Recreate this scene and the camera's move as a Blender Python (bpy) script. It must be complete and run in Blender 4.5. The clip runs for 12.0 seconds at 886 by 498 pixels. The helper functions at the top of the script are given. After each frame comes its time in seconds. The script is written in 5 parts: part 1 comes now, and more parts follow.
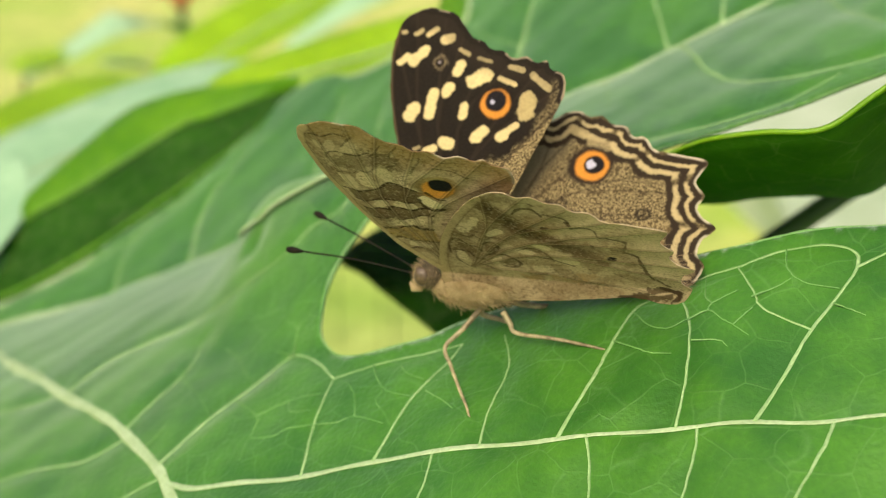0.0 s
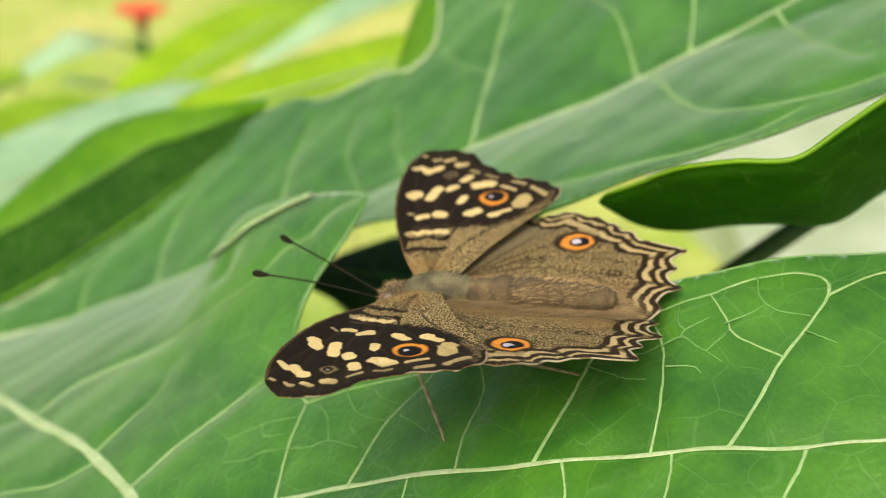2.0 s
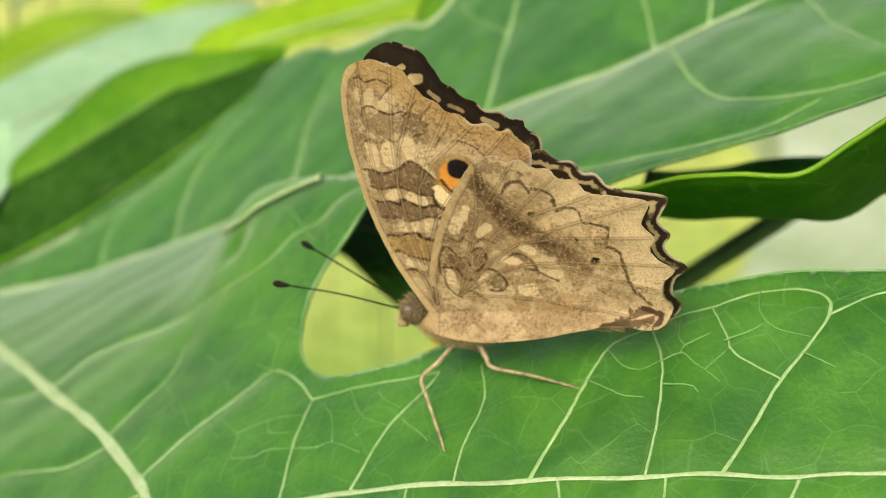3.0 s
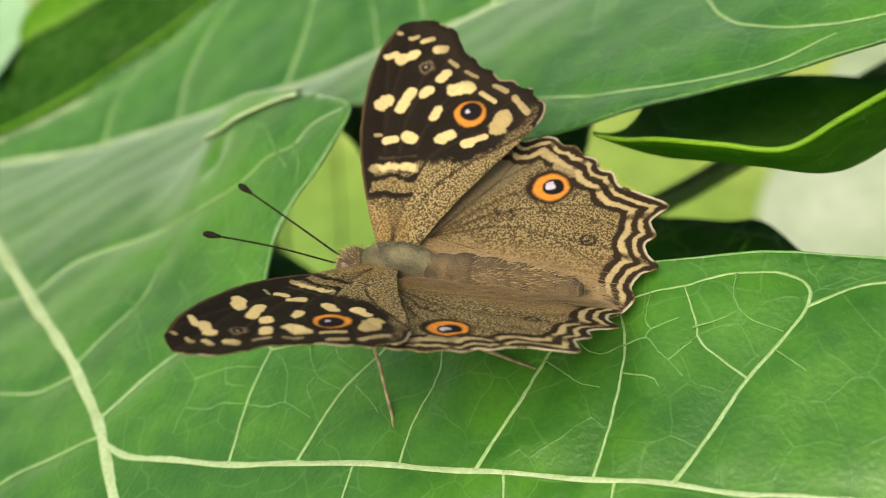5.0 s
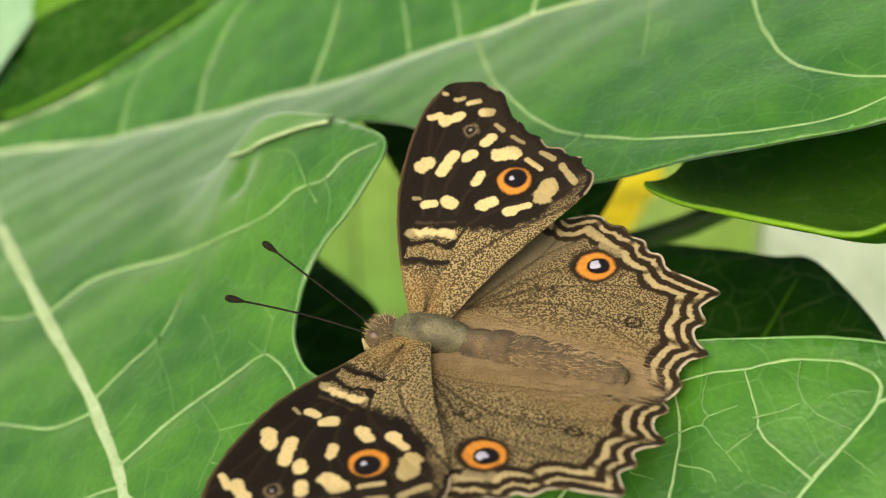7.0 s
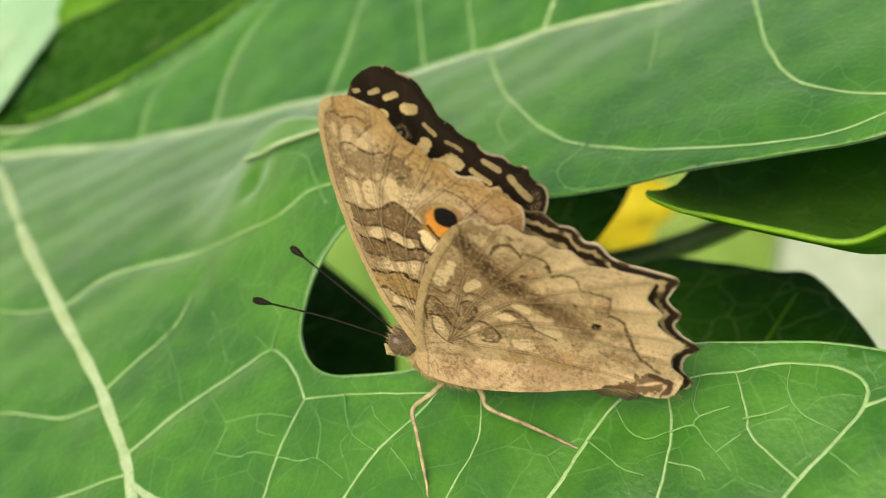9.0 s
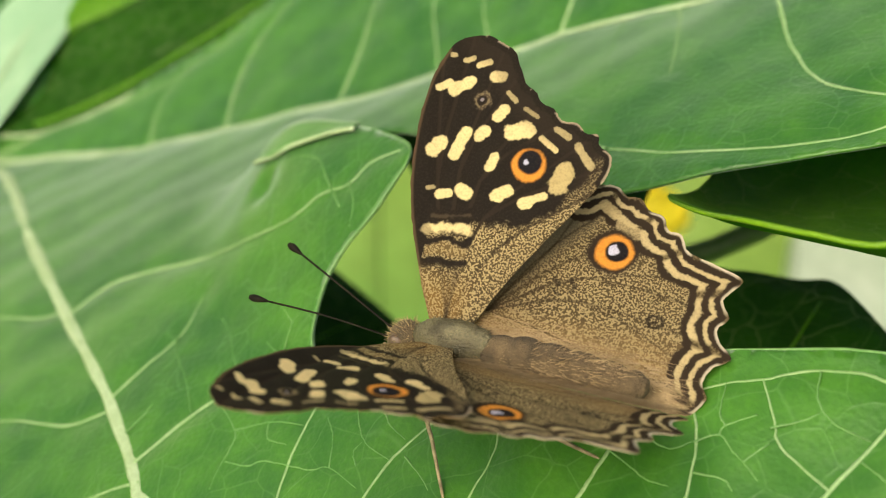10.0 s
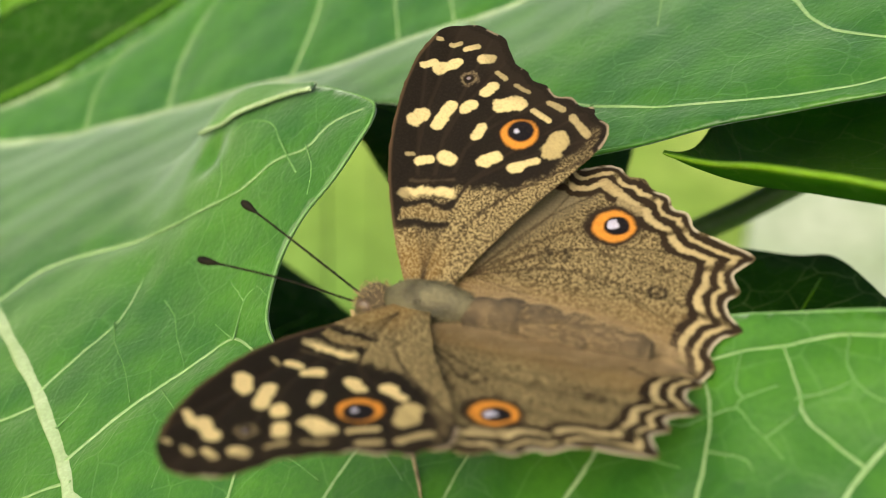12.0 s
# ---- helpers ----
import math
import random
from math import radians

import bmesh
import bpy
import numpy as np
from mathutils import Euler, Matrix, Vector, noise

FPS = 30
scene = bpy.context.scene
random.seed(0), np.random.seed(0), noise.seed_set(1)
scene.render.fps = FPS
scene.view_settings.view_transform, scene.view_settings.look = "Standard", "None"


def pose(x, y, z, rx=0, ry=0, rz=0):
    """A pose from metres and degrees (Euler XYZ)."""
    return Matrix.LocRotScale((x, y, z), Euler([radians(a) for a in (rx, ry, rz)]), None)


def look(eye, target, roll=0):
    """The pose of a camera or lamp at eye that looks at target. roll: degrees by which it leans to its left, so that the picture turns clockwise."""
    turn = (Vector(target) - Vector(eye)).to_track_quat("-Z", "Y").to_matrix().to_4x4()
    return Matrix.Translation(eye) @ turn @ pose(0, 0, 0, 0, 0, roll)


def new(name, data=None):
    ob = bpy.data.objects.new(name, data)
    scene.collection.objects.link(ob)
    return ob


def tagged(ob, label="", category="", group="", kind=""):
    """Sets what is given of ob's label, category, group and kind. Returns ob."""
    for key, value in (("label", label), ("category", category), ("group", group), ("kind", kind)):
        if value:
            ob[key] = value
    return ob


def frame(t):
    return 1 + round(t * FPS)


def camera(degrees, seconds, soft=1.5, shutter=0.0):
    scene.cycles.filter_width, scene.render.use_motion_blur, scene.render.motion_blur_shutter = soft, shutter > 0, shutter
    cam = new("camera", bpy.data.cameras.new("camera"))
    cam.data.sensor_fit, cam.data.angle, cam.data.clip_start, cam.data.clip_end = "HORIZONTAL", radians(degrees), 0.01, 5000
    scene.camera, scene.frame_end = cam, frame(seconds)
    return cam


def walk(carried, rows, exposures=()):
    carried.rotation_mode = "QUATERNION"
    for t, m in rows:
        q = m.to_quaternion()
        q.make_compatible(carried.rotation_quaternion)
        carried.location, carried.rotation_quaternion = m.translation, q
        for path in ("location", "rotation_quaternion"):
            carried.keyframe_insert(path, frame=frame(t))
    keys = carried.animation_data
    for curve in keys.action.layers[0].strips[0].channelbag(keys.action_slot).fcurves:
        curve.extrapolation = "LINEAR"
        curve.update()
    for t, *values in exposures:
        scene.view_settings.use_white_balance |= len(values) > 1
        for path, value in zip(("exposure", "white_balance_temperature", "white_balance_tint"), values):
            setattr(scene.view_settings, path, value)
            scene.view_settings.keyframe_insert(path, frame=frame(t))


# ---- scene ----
import functools

from mathutils.geometry import delaunay_2d_cdt

cam = camera(36.0, 12.0, 1.0)
PATH = [
    (0, (-0.01348, -0.11426, 0.66414), (-0.00692, -0.02384, 0.62193), 0.32),
    (0.5, (-0.01470, -0.11808, 0.66490), (-0.00827, -0.02750, 0.62301), 0.56),
    (1, (-0.01471, -0.11937, 0.66817), (-0.00809, -0.02817, 0.62770), 0.69),
    (1.5, (-0.01450, -0.11923, 0.67048), (-0.00597, -0.02761, 0.63132), 1.34),
    (2, (-0.01533, -0.11466, 0.66465), (-0.00553, -0.02383, 0.62399), 1.59),
    (2.5, (-0.01704, -0.11289, 0.66992), (-0.00855, -0.02327, 0.62635), 1.26),
    (3, (-0.01183, -0.10995, 0.67475), (-0.00498, -0.02260, 0.62654), 1.21),
    (3.2, (-0.00781, -0.10810, 0.67695), (-0.00187, -0.02163, 0.62706), 1.17),
    (4.8, (0.00049, -0.09650, 0.68030), (0.00050, -0.01599, 0.62098), 0.21),
    (5, (0.00016, -0.09409, 0.68360), (0.00050, -0.01541, 0.62188), 0.03),
    (5.5, (0.00130, -0.08909, 0.68773), (0.00130, -0.01249, 0.62345), -0.00),
    (6, (-0.00258, -0.07923, 0.69116), (-0.00305, -0.00282, 0.62666), -0.13),
    (6.5, (-0.00425, -0.07526, 0.68950), (-0.00482, 0.00030, 0.62400), 0.38),
    (6.7, (-0.00333, -0.07809, 0.68815), (-0.00352, -0.00299, 0.62213), 0.76),
    (8.3, (-0.00301, -0.08545, 0.69073), (-0.00356, -0.00962, 0.62555), 2.26),
    (8.5, (-0.00288, -0.08602, 0.69014), (-0.00368, -0.01007, 0.62510), 2.26),
    (9, (-0.00201, -0.08521, 0.68883), (-0.00324, -0.00886, 0.62427), 2.10),
    (9.5, (-0.00179, -0.08424, 0.68824), (-0.00313, -0.00723, 0.62446), 2.21),
    (10, (-0.00268, -0.08327, 0.68587), (-0.00461, -0.00625, 0.62213), 2.02),
    (10.5, (-0.00247, -0.08226, 0.68389), (-0.00318, -0.00505, 0.62035), 2.73),
    (11, (-0.00228, -0.08097, 0.68129), (-0.00241, -0.00402, 0.61742), 2.90),
    (11.5, (-0.00305, -0.07966, 0.67972), (-0.00229, -0.00189, 0.61685), 3.28),
    (12, (-0.00473, -0.07627, 0.67344), (-0.00278, 0.00208, 0.61133), 3.30),
]
walk(cam, [(t, look(eye, target, roll)) for t, eye, target, roll in PATH])
cam.data.dof.use_dof = True
cam.data.dof.focus_distance = 0.112
cam.data.dof.aperture_fstop = 31.0

# ---- world and sun ----
world = bpy.data.worlds.new("sky")
scene.world = world
world.use_nodes = True
wn, wl = world.node_tree.nodes, world.node_tree.links
wn.clear()
sky = wn.new("ShaderNodeTexSky")
sky.sky_type, sky.sun_disc = "NISHITA", False
sky.sun_elevation, sky.sun_rotation = radians(51), radians(213)
sky.air_density, sky.dust_density, sky.ozone_density = 1.0, 7.0, 0.6
back = wn.new("ShaderNodeBackground")
back.inputs["Strength"].default_value = 0.15
wout = wn.new("ShaderNodeOutputWorld")
haze = wn.new("ShaderNodeMix")
haze.data_type, haze.blend_type = "RGBA", "MULTIPLY"
haze.inputs[0].default_value, haze.inputs[7].default_value = 1.0, (1.0, 0.98, 0.83, 1)
wl.new(sky.outputs[0], haze.inputs[6])
wl.new(haze.outputs[2], back.inputs[0])
wl.new(back.outputs[0], wout.inputs[0])
sun_data = bpy.data.lights.new("sun", "SUN")
sun_data.energy, sun_data.angle, sun_data.color = 1.5, radians(40), (1.0, 0.94, 0.82)
sun = new("sun", sun_data)
sun.matrix_world = look((-0.75, -1.15, 1.7), (0, 0, 0))
scene.view_settings.exposure = 0.56


# ---- helpers ----
def part(name, bm, material, parent=None, label="", smooth=True):
    """One mesh object from a bmesh, under a parent."""
    me = bpy.data.meshes.new(name)
    bm.to_mesh(me)
    bm.free()
    me.materials.append(material)
    if smooth:
        me.polygons.foreach_set("use_smooth", [True] * len(me.polygons))
    ob = new(name, me)
    if parent is not None:
        ob.parent = parent
    if label:
        tagged(ob, label)
    return ob


def mesh_part(name, verts, faces, material, parent=None, label=""):
    me = bpy.data.meshes.new(name)
    me.from_pydata([tuple(v) for v in verts], [], [tuple(f) for f in faces])
    me.materials.append(material)
    me.polygons.foreach_set("use_smooth", [True] * len(me.polygons))
    me.update()
    ob = new(name, me)
    if parent is not None:
        ob.parent = parent
    if label:
        tagged(ob, label)
    return ob


def thing(name, m, label, category, group="", kind=""):
    ob = new(name)
    ob.empty_display_size = 0.005
    ob.matrix_world = m
    return tagged(ob, label, category, group, kind)


def spline(points, n=8, closed=False):
    """A smooth line through the points (Catmull-Rom)."""
    p = [np.array(q, float) for q in points]
    k = len(p)
    out = []
    for i in range(k if closed else k - 1):
        a, b = p[i], p[(i + 1) % k]
        z = p[i - 1] if (closed or i > 0) else 2 * a - b
        c = p[(i + 2) % k] if (closed or i + 2 < k) else 2 * b - a
        for j in range(n):
            t = j / n
            out.append(0.5 * (2 * a + (b - z) * t + (2 * z - 5 * a + 4 * b - c) * t * t + (3 * a - z - 3 * b + c) * t ** 3))
    if not closed:
        out.append(p[-1])
    return np.array(out)


def filled(outline, step, jitter=0.25):
    """Triangles that fill a closed outline in the plane, about one step wide."""
    o = np.array(outline)
    rng = np.random.default_rng(7)
    lo, hi = o.min(0), o.max(0)
    gx, gy = np.meshgrid(np.arange(lo[0], hi[0], step), np.arange(lo[1], hi[1], step * 0.866))
    gx = gx + (np.arange(gx.shape[0]) % 2)[:, None] * step / 2
    g = np.stack([gx.ravel(), gy.ravel()], 1)
    g = g + rng.uniform(-jitter, jitter, g.shape) * step
    inside = np.zeros(len(g), bool)
    for a, b in zip(o, np.roll(o, -1, 0)):
        cross = (a[1] > g[:, 1]) != (b[1] > g[:, 1])
        dy = b[1] - a[1] if abs(b[1] - a[1]) > 1e-12 else 1e-12
        inside ^= cross & (g[:, 0] < (b[0] - a[0]) * (g[:, 1] - a[1]) / dy + a[0])
    g = g[inside]
    keep = np.ones(len(g), bool)
    for q in o:
        keep &= ((g - q) ** 2).sum(1) > (0.45 * step) ** 2
    g = g[keep]
    pts = np.r_[o, g]
    edges = [(i, (i + 1) % len(o)) for i in range(len(o))]
    v, _, f, *_ = delaunay_2d_cdt([Vector(q) for q in pts], edges, [], 1, 1e-7)
    return np.array([tuple(q) for q in v]), [tuple(t) for t in f]


def line_distance(a, b, pts):
    best = np.full(len(a), 9.0)
    for p, q in zip(pts, pts[1:]):
        d = np.array(q) - p
        t = np.clip(((a - p[0]) * d[0] + (b - p[1]) * d[1]) / max(d @ d, 1e-9), 0, 1)
        best = np.minimum(best, np.hypot(a - p[0] - t * d[0], b - p[1] - t * d[1]))
    return best


def tube(bm, line, radii, sides=8, flat=1.0, up=None):
    """A round rod along a line; flat squeezes it along up."""
    line = [Vector(q) for q in line]
    rings = []
    side = None
    for i, q in enumerate(line):
        d = (line[min(i + 1, len(line) - 1)] - line[max(i - 1, 0)]).normalized()
        u = Vector(up) if up is not None else Vector((0, 0, 1))
        if abs(d.dot(u)) > 0.95:
            u = Vector((0, 1, 0))
        side = d.cross(u).normalized()
        top = side.cross(d).normalized()
        r = float(radii[i] if hasattr(radii, "__len__") else radii)
        rings.append([bm.verts.new(q + r * (math.cos(a) * side + flat * math.sin(a) * top)) for a in [2 * math.pi * k / sides for k in range(sides)]])
    for a, b in zip(rings, rings[1:]):
        for k in range(sides):
            bm.faces.new((a[k], a[(k + 1) % sides], b[(k + 1) % sides], b[k]))
    bm.faces.new(rings[0][::-1])
    bm.faces.new(rings[-1])


def ellipsoid(bm, centre, size, turn=None, u=20, v=14, warp=None):
    base = len(bm.verts)
    made = bmesh.ops.create_uvsphere(bm, u_segments=u, v_segments=v, radius=1.0)["verts"]
    m = turn.to_matrix().to_3x3() if turn is not None else Matrix.Identity(3)
    for q in made:
        c = Vector((q.co.x * size[0], q.co.y * size[1], q.co.z * size[2]))
        if warp:
            c = warp(c)
        q.co = m @ c + Vector(centre)
    return made


# ---- materials ----
def material(name):
    mat = bpy.data.materials.new(name)
    mat.use_nodes = True
    nt = mat.node_tree
    nt.nodes.clear()
    out = nt.nodes.new("ShaderNodeOutputMaterial")
    bsdf = nt.nodes.new("ShaderNodeBsdfPrincipled")
    nt.links.new(bsdf.outputs[0], out.inputs[0])
    return mat, nt, bsdf, out


def ramp(nt, fac, stops):
    r = nt.nodes.new("ShaderNodeValToRGB")
    els = r.color_ramp.elements
    while len(els) < len(stops):
        els.new(0.5)
    for e, (p, c) in zip(els, stops):
        e.position, e.color = p, (*c, 1) if len(c) == 3 else c
    nt.links.new(fac, r.inputs[0])
    return r.outputs[0]


def mixed(nt, fac, a, b, mode="MIX"):
    m = nt.nodes.new("ShaderNodeMix")
    m.data_type, m.blend_type = "RGBA", mode
    for value, slot in ((fac, m.inputs[0]), (a, m.inputs[6]), (b, m.inputs[7])):
        if hasattr(value, "is_output"):
            nt.links.new(value, slot)
        elif isinstance(value, tuple):
            slot.default_value = (*value, 1)
        else:
            slot.default_value = value
    return m.outputs[2]


def texture(nt, kind, scale, detail=3.0, coord=None, **kw):
    n = nt.nodes.new(kind)
    n.inputs["Scale"].default_value = scale
    if "Detail" in n.inputs:
        n.inputs["Detail"].default_value = detail
    for key, value in kw.items():
        n.inputs[key].default_value = value
    if coord is not None:
        nt.links.new(coord, n.inputs["Vector"])
    return n


def leaf_material(name, dark, light, net_scale=205, gloss=0.40, net=0.34, through_light=0.25, vein=(0.34, 0.46, 0.20), bloom=0.0, shine=0.6):
    """A live leaf: two greens in soft patches, a net of fine pale veins, pores, waxy gloss, light through the blade."""
    mat, nt, bsdf, out = material(name)
    tc = nt.nodes.new("ShaderNodeTexCoord")
    co = tc.outputs["Object"]
    warp = texture(nt, "ShaderNodeTexNoise", 160, 2, co)
    vm = nt.nodes.new("ShaderNodeVectorMath")
    vm.operation = "MULTIPLY_ADD"
    vm.inputs[1].default_value = (0.0026, 0.0026, 0.0026)
    nt.links.new(warp.outputs["Color"], vm.inputs[0])
    nt.links.new(co, vm.inputs[2])
    soft = texture(nt, "ShaderNodeTexNoise", 55, 4, co)
    fine = texture(nt, "ShaderNodeTexNoise", 1900, 2, co)
    middle = texture(nt, "ShaderNodeTexNoise", 260, 3, co)
    base = ramp(nt, mixed(nt, 0.45, soft.outputs["Fac"], middle.outputs["Fac"]), [(0.40, dark), (0.61, light)])
    base = mixed(nt, ramp(nt, fine.outputs["Fac"], [(0.35, (0.25, 0.25, 0.25)), (0.7, (0.0, 0.0, 0.0))]), base, tuple(0.72 * c for c in dark))
    lines = []
    for scale, wide, amount in ((net_scale, 0.028, net), (net_scale * 2.4, 0.045, net * 0.3)):
        vo = nt.nodes.new("ShaderNodeTexVoronoi")
        vo.feature = "DISTANCE_TO_EDGE"
        vo.inputs["Scale"].default_value = scale
        nt.links.new(vm.outputs[0], vo.inputs["Vector"])
        line = ramp(nt, vo.outputs["Distance"], [(0.0, (amount,) * 3), (wide, (0, 0, 0))])
        # some of the lines thin out and end
        patch = texture(nt, "ShaderNodeTexNoise", scale * 0.9, 2, co)
        line = mixed(nt, 1.0, line, ramp(nt, patch.outputs["Fac"], [(0.38, (0.4,) * 3), (0.56, (1, 1, 1))]), "MULTIPLY")
        base = mixed(nt, line, base, vein)
        lines.append(line)
    specks = texture(nt, "ShaderNodeTexVoronoi", 420, coord=co)
    base = mixed(nt, ramp(nt, specks.outputs["Distance"], [(0.035, (0.7, 0.7, 0.7)), (0.06, (0, 0, 0))]), base, (0.62, 0.70, 0.5))
    nt.links.new(base, bsdf.inputs["Base Color"])
    rough = texture(nt, "ShaderNodeTexNoise", 120, 3, co)
    rr = nt.nodes.new("ShaderNodeMapRange")
    rr.inputs[3].default_value, rr.inputs[4].default_value = gloss - 0.07, gloss + 0.12
    nt.links.new(rough.outputs["Fac"], rr.inputs[0])
    nt.links.new(rr.outputs[0], bsdf.inputs["Roughness"])
    bsdf.inputs["Specular IOR Level"].default_value = shine
    bsdf.inputs["Sheen Weight"].default_value, bsdf.inputs["Sheen Roughness"].default_value = bloom, 0.36
    bsdf.inputs["Sheen Tint"].default_value = (0.82, 1.0, 0.87, 1)
    bump = nt.nodes.new("ShaderNodeBump")
    bump.inputs["Strength"].default_value, bump.inputs["Distance"].default_value = 0.4, 0.0004
    hgt = mixed(nt, 0.5, lines[0], fine.outputs["Fac"])
    nt.links.new(hgt, bump.inputs["Height"])
    nt.links.new(bump.outputs[0], bsdf.inputs["Normal"])
    tr = nt.nodes.new("ShaderNodeBsdfTranslucent")
    glow = mixed(nt, 1.0, base, (1.0, 1.25, 0.35), "MULTIPLY")
    nt.links.new(glow, tr.inputs["Color"])
    mx = nt.nodes.new("ShaderNodeMixShader")
    mx.inputs[0].default_value = through_light
    nt.links.new(bsdf.outputs[0], mx.inputs[1])
    nt.links.new(tr.outputs[0], mx.inputs[2])
    nt.links.new(mx.outputs[0], out.inputs[0])
    return mat


def simple_material(name, a, b, scale, rough=0.6, bump=0.2, dist=0.0003, metal=0.0, through_light=0.0, shine=0.5):
    mat, nt, bsdf, out = material(name)
    bsdf.inputs["Specular IOR Level"].default_value = shine
    tc = nt.nodes.new("ShaderNodeTexCoord")
    n1 = texture(nt, "ShaderNodeTexNoise", scale, 5, tc.outputs["Object"])
    n2 = texture(nt, "ShaderNodeTexNoise", scale * 9, 3, tc.outputs["Object"])
    c = ramp(nt, n1.outputs["Fac"], [(0.32, a), (0.68, b)])
    c = mixed(nt, ramp(nt, n2.outputs["Fac"], [(0.4, (0.35,) * 3), (0.62, (0, 0, 0))]), c, tuple(0.6 * v for v in a))
    nt.links.new(c, bsdf.inputs["Base Color"])
    bsdf.inputs["Roughness"].default_value, bsdf.inputs["Metallic"].default_value = rough, metal
    bp = nt.nodes.new("ShaderNodeBump")
    bp.inputs["Strength"].default_value, bp.inputs["Distance"].default_value = bump, dist
    nt.links.new(n2.outputs["Fac"], bp.inputs["Height"])
    nt.links.new(bp.outputs[0], bsdf.inputs["Normal"])
    if through_light:
        tr = nt.nodes.new("ShaderNodeBsdfTranslucent")
        nt.links.new(c, tr.inputs["Color"])
        mx = nt.nodes.new("ShaderNodeMixShader")
        mx.inputs[0].default_value = through_light
        nt.links.new(bsdf.outputs[0], mx.inputs[1])
        nt.links.new(tr.outputs[0], mx.inputs[2])
        nt.links.new(mx.outputs[0], out.inputs[0])
    return mat


LEAF_GREEN = leaf_material("leaf_green", (0.024, 0.120, 0.008), (0.064, 0.215, 0.011), net_scale=230, net=0.24, gloss=0.36, bloom=1.0, shine=0.55, vein=(0.16, 0.34, 0.11))
# Leaf green darkened in its base colour for lobes and leaves in shade.
LEAF_SHADE_GREEN = leaf_material("leaf_shade_green", (0.009, 0.048, 0.001), (0.020, 0.080, 0.003), net=0.2, through_light=0.1, gloss=0.7, shine=0.1)
LEAF_LIME = leaf_material("leaf_lime", (0.27, 0.45, 0.006), (0.38, 0.58, 0.012), net=0.1, through_light=0.4, shine=0.3)
LEAF_MID = leaf_material("leaf_middle_green", (0.05, 0.165, 0.004), (0.085, 0.235, 0.008), net=0.2, through_light=0.6, gloss=0.6, shine=0.25)
# Lighter underside green; sunlight on turned edges is put into it too.
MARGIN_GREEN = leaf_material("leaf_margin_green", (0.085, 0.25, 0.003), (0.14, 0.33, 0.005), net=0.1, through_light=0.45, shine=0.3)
LEAF_UNDER = leaf_material("leaf_underside", (0.16, 0.34, 0.008), (0.23, 0.43, 0.015), net=0.15, through_light=0.4, shine=0.3)
ROLLED = leaf_material("leaf_rolled_green", (0.09, 0.25, 0.045), (0.14, 0.32, 0.08), net=0.15, through_light=0.3, shine=0.4, bloom=0.6)
# Leaf green whitened in its base colour to stand for sky sheen.
LEAF_SKY_SHEEN = leaf_material("leaf_sky_sheen", (0.30, 0.50, 0.30), (0.43, 0.62, 0.41), net=0.1, gloss=0.35)
FINE_VEIN = simple_material("fine_vein_green", (0.12, 0.29, 0.07), (0.19, 0.37, 0.12), 300, 0.5, 0.3, 0.0002, through_light=0.2)
SOFT_VEIN = simple_material("vein_soft_green", (0.23, 0.40, 0.14), (0.35, 0.51, 0.24), 300, 0.5, 0.3, 0.0002, through_light=0.2)
VEIN = simple_material("vein_pale_green", (0.35, 0.48, 0.24), (0.47, 0.60, 0.36), 300, 0.5, 0.3, 0.0002, through_light=0.2)
HAIR = simple_material("tawny_hair", (0.22, 0.15, 0.065), (0.40, 0.29, 0.15), 700, 0.7)
STEM = simple_material("stem_green", (0.03, 0.07, 0.015), (0.06, 0.11, 0.03), 120, 0.5)


def lawn_material():
    """Short grass: green close by, sunburnt and yellower further off."""
    mat, nt, bsdf, out = material("lawn")
    tc = nt.nodes.new("ShaderNodeTexCoord")
    co = tc.outputs["Object"]
    big, small = texture(nt, "ShaderNodeTexNoise", 3.5, 4, co), texture(nt, "ShaderNodeTexNoise", 40, 3, co)
    green = ramp(nt, big.outputs["Fac"], [(0.3, (0.09, 0.20, 0.018)), (0.7, (0.16, 0.31, 0.05))])
    dry = ramp(nt, big.outputs["Fac"], [(0.35, (0.28, 0.40, 0.05)), (0.65, (0.48, 0.48, 0.15))])
    place = nt.nodes.new("ShaderNodeSeparateXYZ")
    nt.links.new(co, place.inputs[0])
    far = nt.nodes.new("ShaderNodeMapRange")
    far.inputs[1].default_value, far.inputs[2].default_value = 1.7, 2.7
    patchy = nt.nodes.new("ShaderNodeMath")
    patchy.operation = "MULTIPLY_ADD"
    patchy.inputs[1].default_value = 2.4
    wide = texture(nt, "ShaderNodeTexNoise", 0.9, 3, co)
    nt.links.new(wide.outputs["Fac"], patchy.inputs[0])
    nt.links.new(place.outputs[1], patchy.inputs[2])
    nt.links.new(patchy.outputs[0], far.inputs[0])
    c = mixed(nt, far.outputs[0], green, dry)
    c = mixed(nt, ramp(nt, small.outputs["Fac"], [(0.4, (0.4,) * 3), (0.6, (0, 0, 0))]), c, (0.10, 0.17, 0.02))
    nt.links.new(c, bsdf.inputs["Base Color"])
    bsdf.inputs["Roughness"].default_value = 0.9
    return mat


